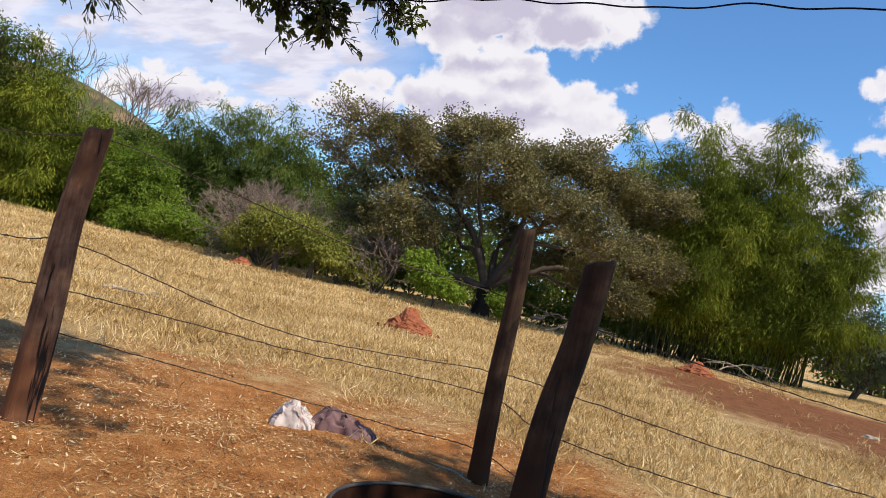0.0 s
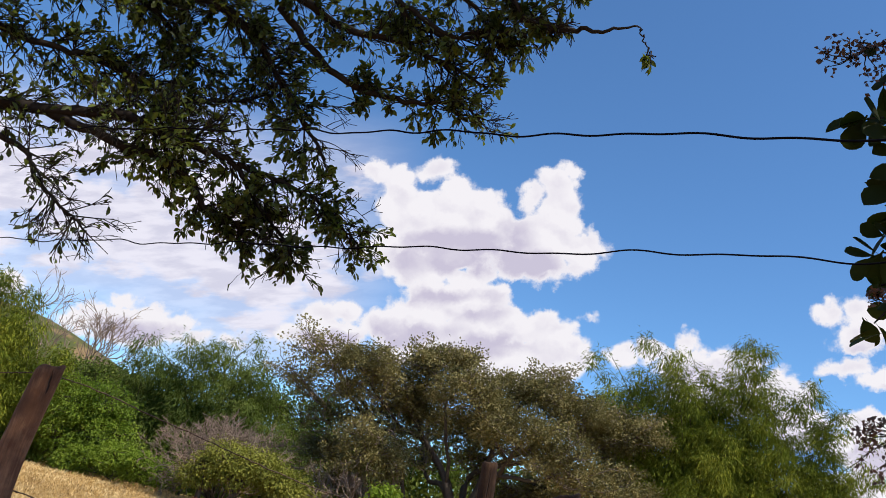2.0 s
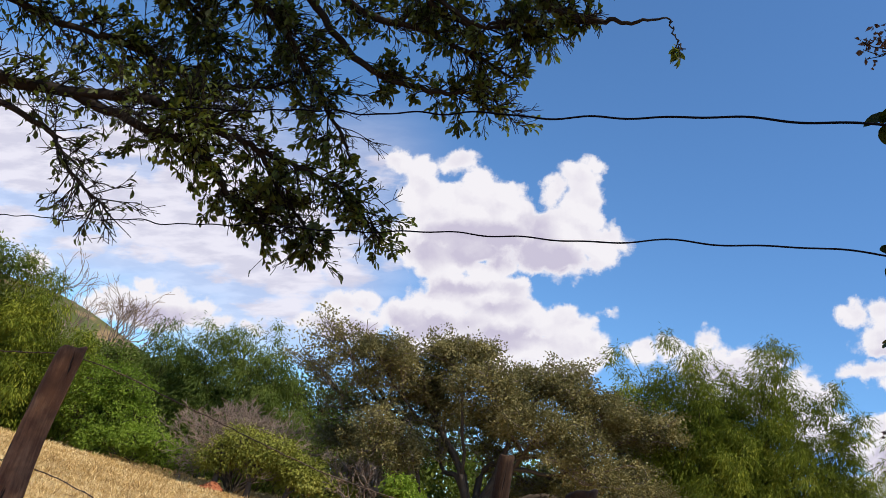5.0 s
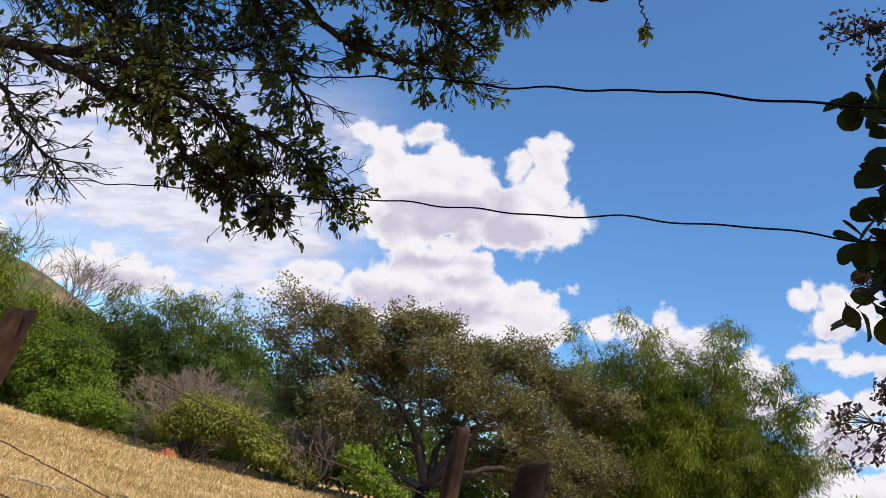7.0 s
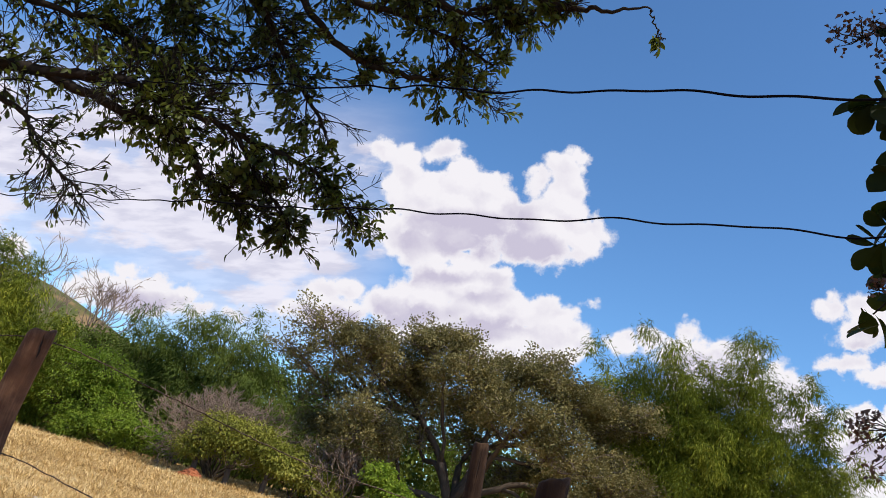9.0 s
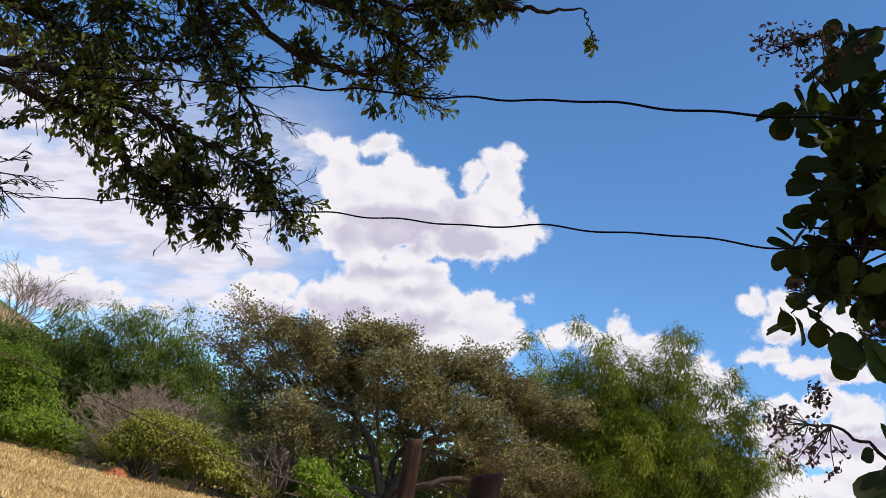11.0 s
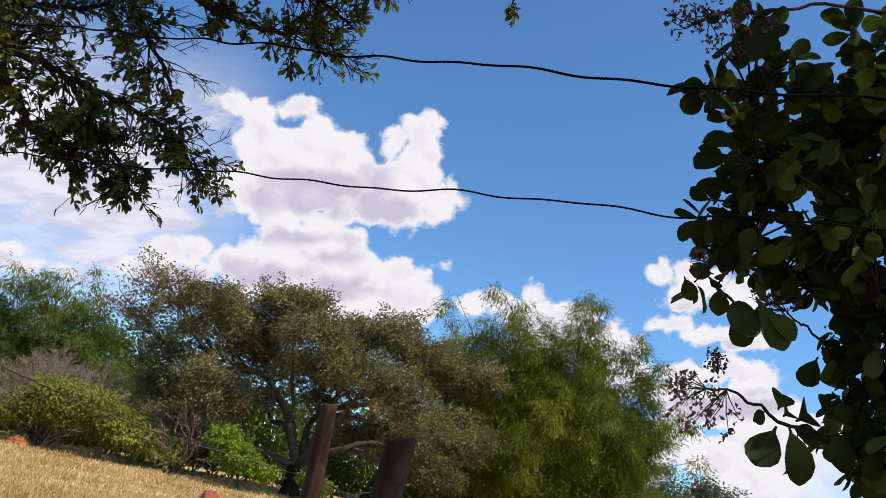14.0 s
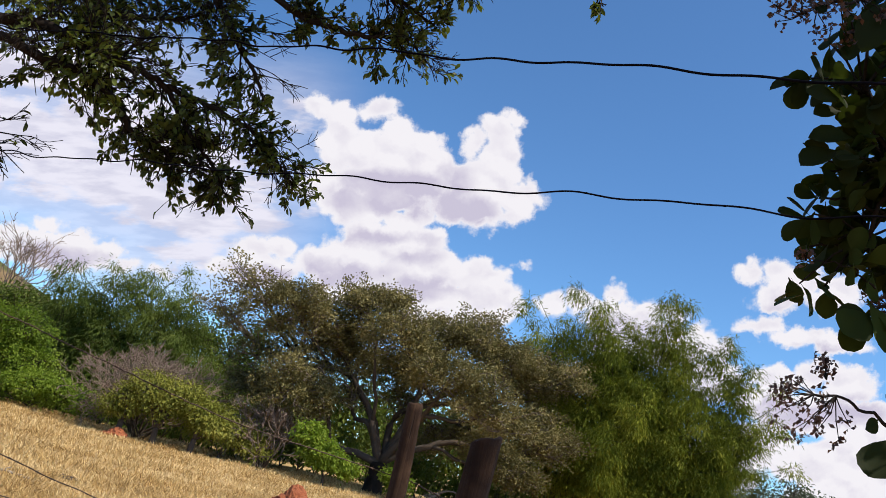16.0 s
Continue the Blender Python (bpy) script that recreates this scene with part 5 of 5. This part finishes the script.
    def leaf(p, q):
        """One leaf from its stalk p to its tip q."""
        y = Vector(q) - Vector(p)
        x = y.cross(Vector((rng.normal() * 0.3, -0.8 + rng.normal() * 0.3, 0.35))).normalized()
        m = Matrix((x, y.normalized(), x.cross(y.normalized()))).transposed().to_4x4()
        m.translation = Vector(np.array(p) - base)
        made.append((m @ Matrix.Scale(y.length, 4), int(rng.integers(len(forms)))))

    # the long spray that droops below the mass, with a seed head at its end
    low = stem([(1.95, 2.0, 1.95), (1.81, 1.95, 1.86), (1.54, 1.92, 1.887), (1.40, 1.90, 1.90), (1.29, 1.90, 1.936), (1.16, 1.90, 1.943)], 0.008, 0.003)
    panicle(low[-1], np.array((-0.6, 0.2, -0.3)), 0.085, 12)
    panicle(low[-4], np.array((-0.3, 0.2, -1.0)), 0.11, 10)
    panicle(np.array((1.19, 1.90, 1.985)), np.array((-0.2, 0.1, 0.6)), 0.045, 6)
    for p, q in (((1.365, 1.88, 1.884), (1.295, 1.86, 1.760)), ((1.415, 1.90, 1.897), (1.452, 1.86, 1.757)), ((1.45, 1.91, 1.89), (1.49, 1.95, 1.77)), ((1.656, 1.92, 1.896), (1.515, 1.88, 1.825)),
                 ((1.379, 1.90, 1.931), (1.434, 1.95, 2.006)), ((1.395, 1.90, 1.917), (1.485, 1.96, 1.972)), ((1.435, 1.90, 1.913), (1.570, 1.97, 1.990)), ((1.34, 1.9, 1.92), (1.30, 1.87, 1.885))):
        leaf(p, q)
    mid = stem([(1.95, 2.0, 1.95), (1.69, 1.95, 1.992), (1.60, 1.95, 2.12), (1.50, 1.94, 2.18), (1.40, 1.92, 2.214)], 0.007, 0.0025)
    panicle(mid[-1], np.array((-0.4, 0.2, 0.3)), 0.07, 12)
    for k, n in ((13, 3), (17, 4), (21, 2)):
        rosette(mid[k], np.array((0.1, 0, -0.2)), n, 0.10)
    panicle(np.array((1.60, 1.95, 2.19)), np.array((0.1, 0.2, -0.3)), 0.06, 7)
    # round leaves under the mass
    knot = np.array((1.30, 1.91, 2.20))
    stem([(1.5, 1.9, 2.32), (1.40, 1.9, 2.25), knot], 0.006, 0.003)
    for q in ((1.20, 1.86, 2.11), (1.25, 1.95, 2.09), (1.31, 1.87, 2.08), (1.37, 1.90, 2.09), (1.40, 1.86, 2.14), (1.22, 1.9, 2.19)):
        leaf(knot + rng.normal(size=3) * 0.015, q)
    bud = stem([(1.30, 1.9, 2.26), (1.21, 1.9, 2.30), (1.10, 1.9, 2.285)], 0.003, 0.0015)
    panicle(bud[-1], np.array((-1, 0, 0.3)), 0.018, 4)
    # leaves and stems that fill the lower corner of the mass
    for c, n in (((1.80, 2.0, 2.158), 5), ((1.872, 2.0, 1.986), 6), ((1.70, 1.97, 2.05), 3), ((1.95, 2.0, 1.854), 5), ((1.96, 2.05, 2.369), 5), ((1.78, 1.96, 1.84), 3), ((2.05, 2.0, 2.1), 5), ((1.75, 1.95, 2.28), 4)):
        c = np.array(c)
        stem([np.array((2.05, 2.0, c[2] + 0.05)), (c + (2.05, 2.0, c[2])) / 2 + (0, 0, 0.02), c], 0.006, 0.003)
        for _ in range(n):
            rosette(c + unit(rng, 1)[0] * 0.07, np.array((-0.2, 0, -0.4)), 3, 0.095)
    # seed heads that stand out above, on one long stalk
    top = stem([(1.55, 1.66, 3.08), (1.31, 1.62, 3.024), (1.07, 1.62, 2.915), (0.93, 1.62, 2.85), (0.85, 1.62, 2.80)], 0.006, 0.002)
    for p, d, n in ((top[-1], (-0.4, 0, 0.1), 8), (top[-5], (0.1, 0, -1.0), 7), (top[-9], (0.2, 0, -0.8), 8), (top[-12], (0.4, 0.1, -0.5), 5)):
        panicle(p, np.array(d), 0.075, n)
    for p, q in (((1.058, 1.60, 2.896), (1.005, 1.58, 2.752)), ((1.049, 1.72, 2.674), (0.934, 1.70, 2.647)), ((1.053, 1.74, 2.642), (0.982, 1.73, 2.620)), ((1.12, 1.78, 2.60), (1.008, 1.76, 2.585)),
                 ((1.10, 1.80, 2.57), (0.995, 1.79, 2.513)), ((0.90, 1.62, 2.85), (0.885, 1.60, 2.80))):
        leaf(p, q)
    part("stem", wood, M_BARK_DARK_SHADED, ob)
    meshes = []
    for form in forms:
        g = Geo()
        g.add(form, [quads, tris])
        meshes.append(g.mesh("leaf"))
    made.sort(key=lambda lf: lf[0].translation.x)
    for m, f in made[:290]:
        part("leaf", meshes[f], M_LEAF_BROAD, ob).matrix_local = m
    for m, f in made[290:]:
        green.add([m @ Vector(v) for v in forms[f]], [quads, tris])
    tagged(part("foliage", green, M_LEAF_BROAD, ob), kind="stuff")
    tagged(part("seed_head", seeds, M_FLOWER, ob, "brown dry seed heads"), kind="stuff")


broad_shrub()


# ---------------------------------------------------------------- grass and litter
def bare_share(x, y):
    d = np.hypot(x * 0.95 + 1.4, y - 3.6)
    w = np.hypot((x - 10.8) * 0.9, (y - 20.5) * 0.5)
    return np.maximum(np.clip((6.0 - d) / 1.9, 0, 1), np.clip((6.4 - w) / 3.6, 0, 0.86))


def grass():
    rng = np.random.default_rng(91)
    ob = thing("dry_grass", "dry straw-coloured pasture grass", "grass", kind="stuff")
    g = Geo()
    n = 66000
    y = 4.5 + 33 * rng.uniform(0, 1, n) ** 1.5
    x = y * rng.uniform(-0.72, 0.78, n) + rng.normal(size=n) * 0.5
    tuft = np.clip(noise_map(x * 1.3 + 20, y * 0.8), 0, 1)
    keep = rng.uniform(0, 1, n) * (0.35 + 0.65 * tuft) > bare_share(x, y) * 0.995
    x, y, tuft = x[keep], y[keep], np.repeat(tuft[keep], 4)
    per = 4
    X, Y = np.repeat(x, per) + rng.normal(size=len(x) * per) * 0.05, np.repeat(y, per) + rng.normal(size=len(x) * per) * 0.05
    at = np.stack([X, Y, lie(X, Y) - 0.01], -1)
    way = np.stack([rng.normal(size=len(X)) * 0.55, rng.normal(size=len(X)) * 0.55, np.full(len(X), 0.7)], -1)
    size = rng.uniform(0.06, 0.2, len(X)) * (0.65 + 0.65 * tuft)
    g.leaves(at, way, unit(rng, len(X)), size, 0.006 + 0.0006 * Y, fold=0.1, bend=0.35)
    part("blades", g, M_STRAW, ob, smooth=False)
    lit = thing("leaf_litter", "fallen dry leaves on trodden soil", "leaves", kind="stuff")
    h = Geo()
    n = 26000
    x, y = rng.uniform(-6, 4.5, n), rng.uniform(3.5, 10.0, n)
    keep = rng.uniform(0, 1, n) < 0.35 + 0.65 * np.clip(noise_map(x, y), 0, 1)
    x, y = x[keep], y[keep]
    way = unit(rng, len(x)) * (1, 1, 0.25)
    h.leaves(np.stack([x, y, lie(x, y) + 0.006], -1), way, unit(rng, len(x)) * 0.5 + (0, 0, 1), rng.uniform(0.012, 0.055, len(x)), rng.uniform(0.005, 0.022, len(x)), bend=-0.15)
    n = 30000
    x, y = rng.uniform(-5, 4.0, n), 3.6 + 5.6 * rng.uniform(0, 1, n) ** 1.1
    keep = rng.uniform(0, 1, n) < 0.25 + 0.75 * np.clip(noise_map(x * 1.7 + 9, y * 1.7), 0, 1)
    x, y = x[keep], y[keep]
    h.leaves(np.stack([x, y, lie(x, y) + 0.003], -1), unit(rng, len(x)) * (1, 1, 0.5), unit(rng, len(x)) * 0.7 + (0, 0, 1), rng.uniform(0.006, 0.024, len(x)), rng.uniform(0.006, 0.016, len(x)), bend=-0.2)
    n = 46000
    x, y = rng.uniform(-5, 4.0, n), 3.6 + 6.0 * rng.uniform(0, 1, n)
    keep = rng.uniform(0, 1, n) < 0.15 + 0.85 * np.clip(noise_map(x * 1.2 + 31, y * 1.2), 0, 1)
    x, y = x[keep], y[keep]
    h.leaves(np.stack([x, y, lie(x, y) + 0.008], -1), unit(rng, len(x)) * (1, 1, 0.3), unit(rng, len(x)) * 0.6 + (0, 0, 1), rng.uniform(0.02, 0.09, len(x)), rng.uniform(0.003, 0.007, len(x)), bend=-0.1)
    part("leaf_scatter", h, M_LITTER, lit, smooth=False)


def noise_map(x, y):
    return np.array([noise.noise(Vector((a * 0.9, b * 0.9, 3.0))) for a, b in zip(x, y)]) * 1.6 + 0.5


grass()
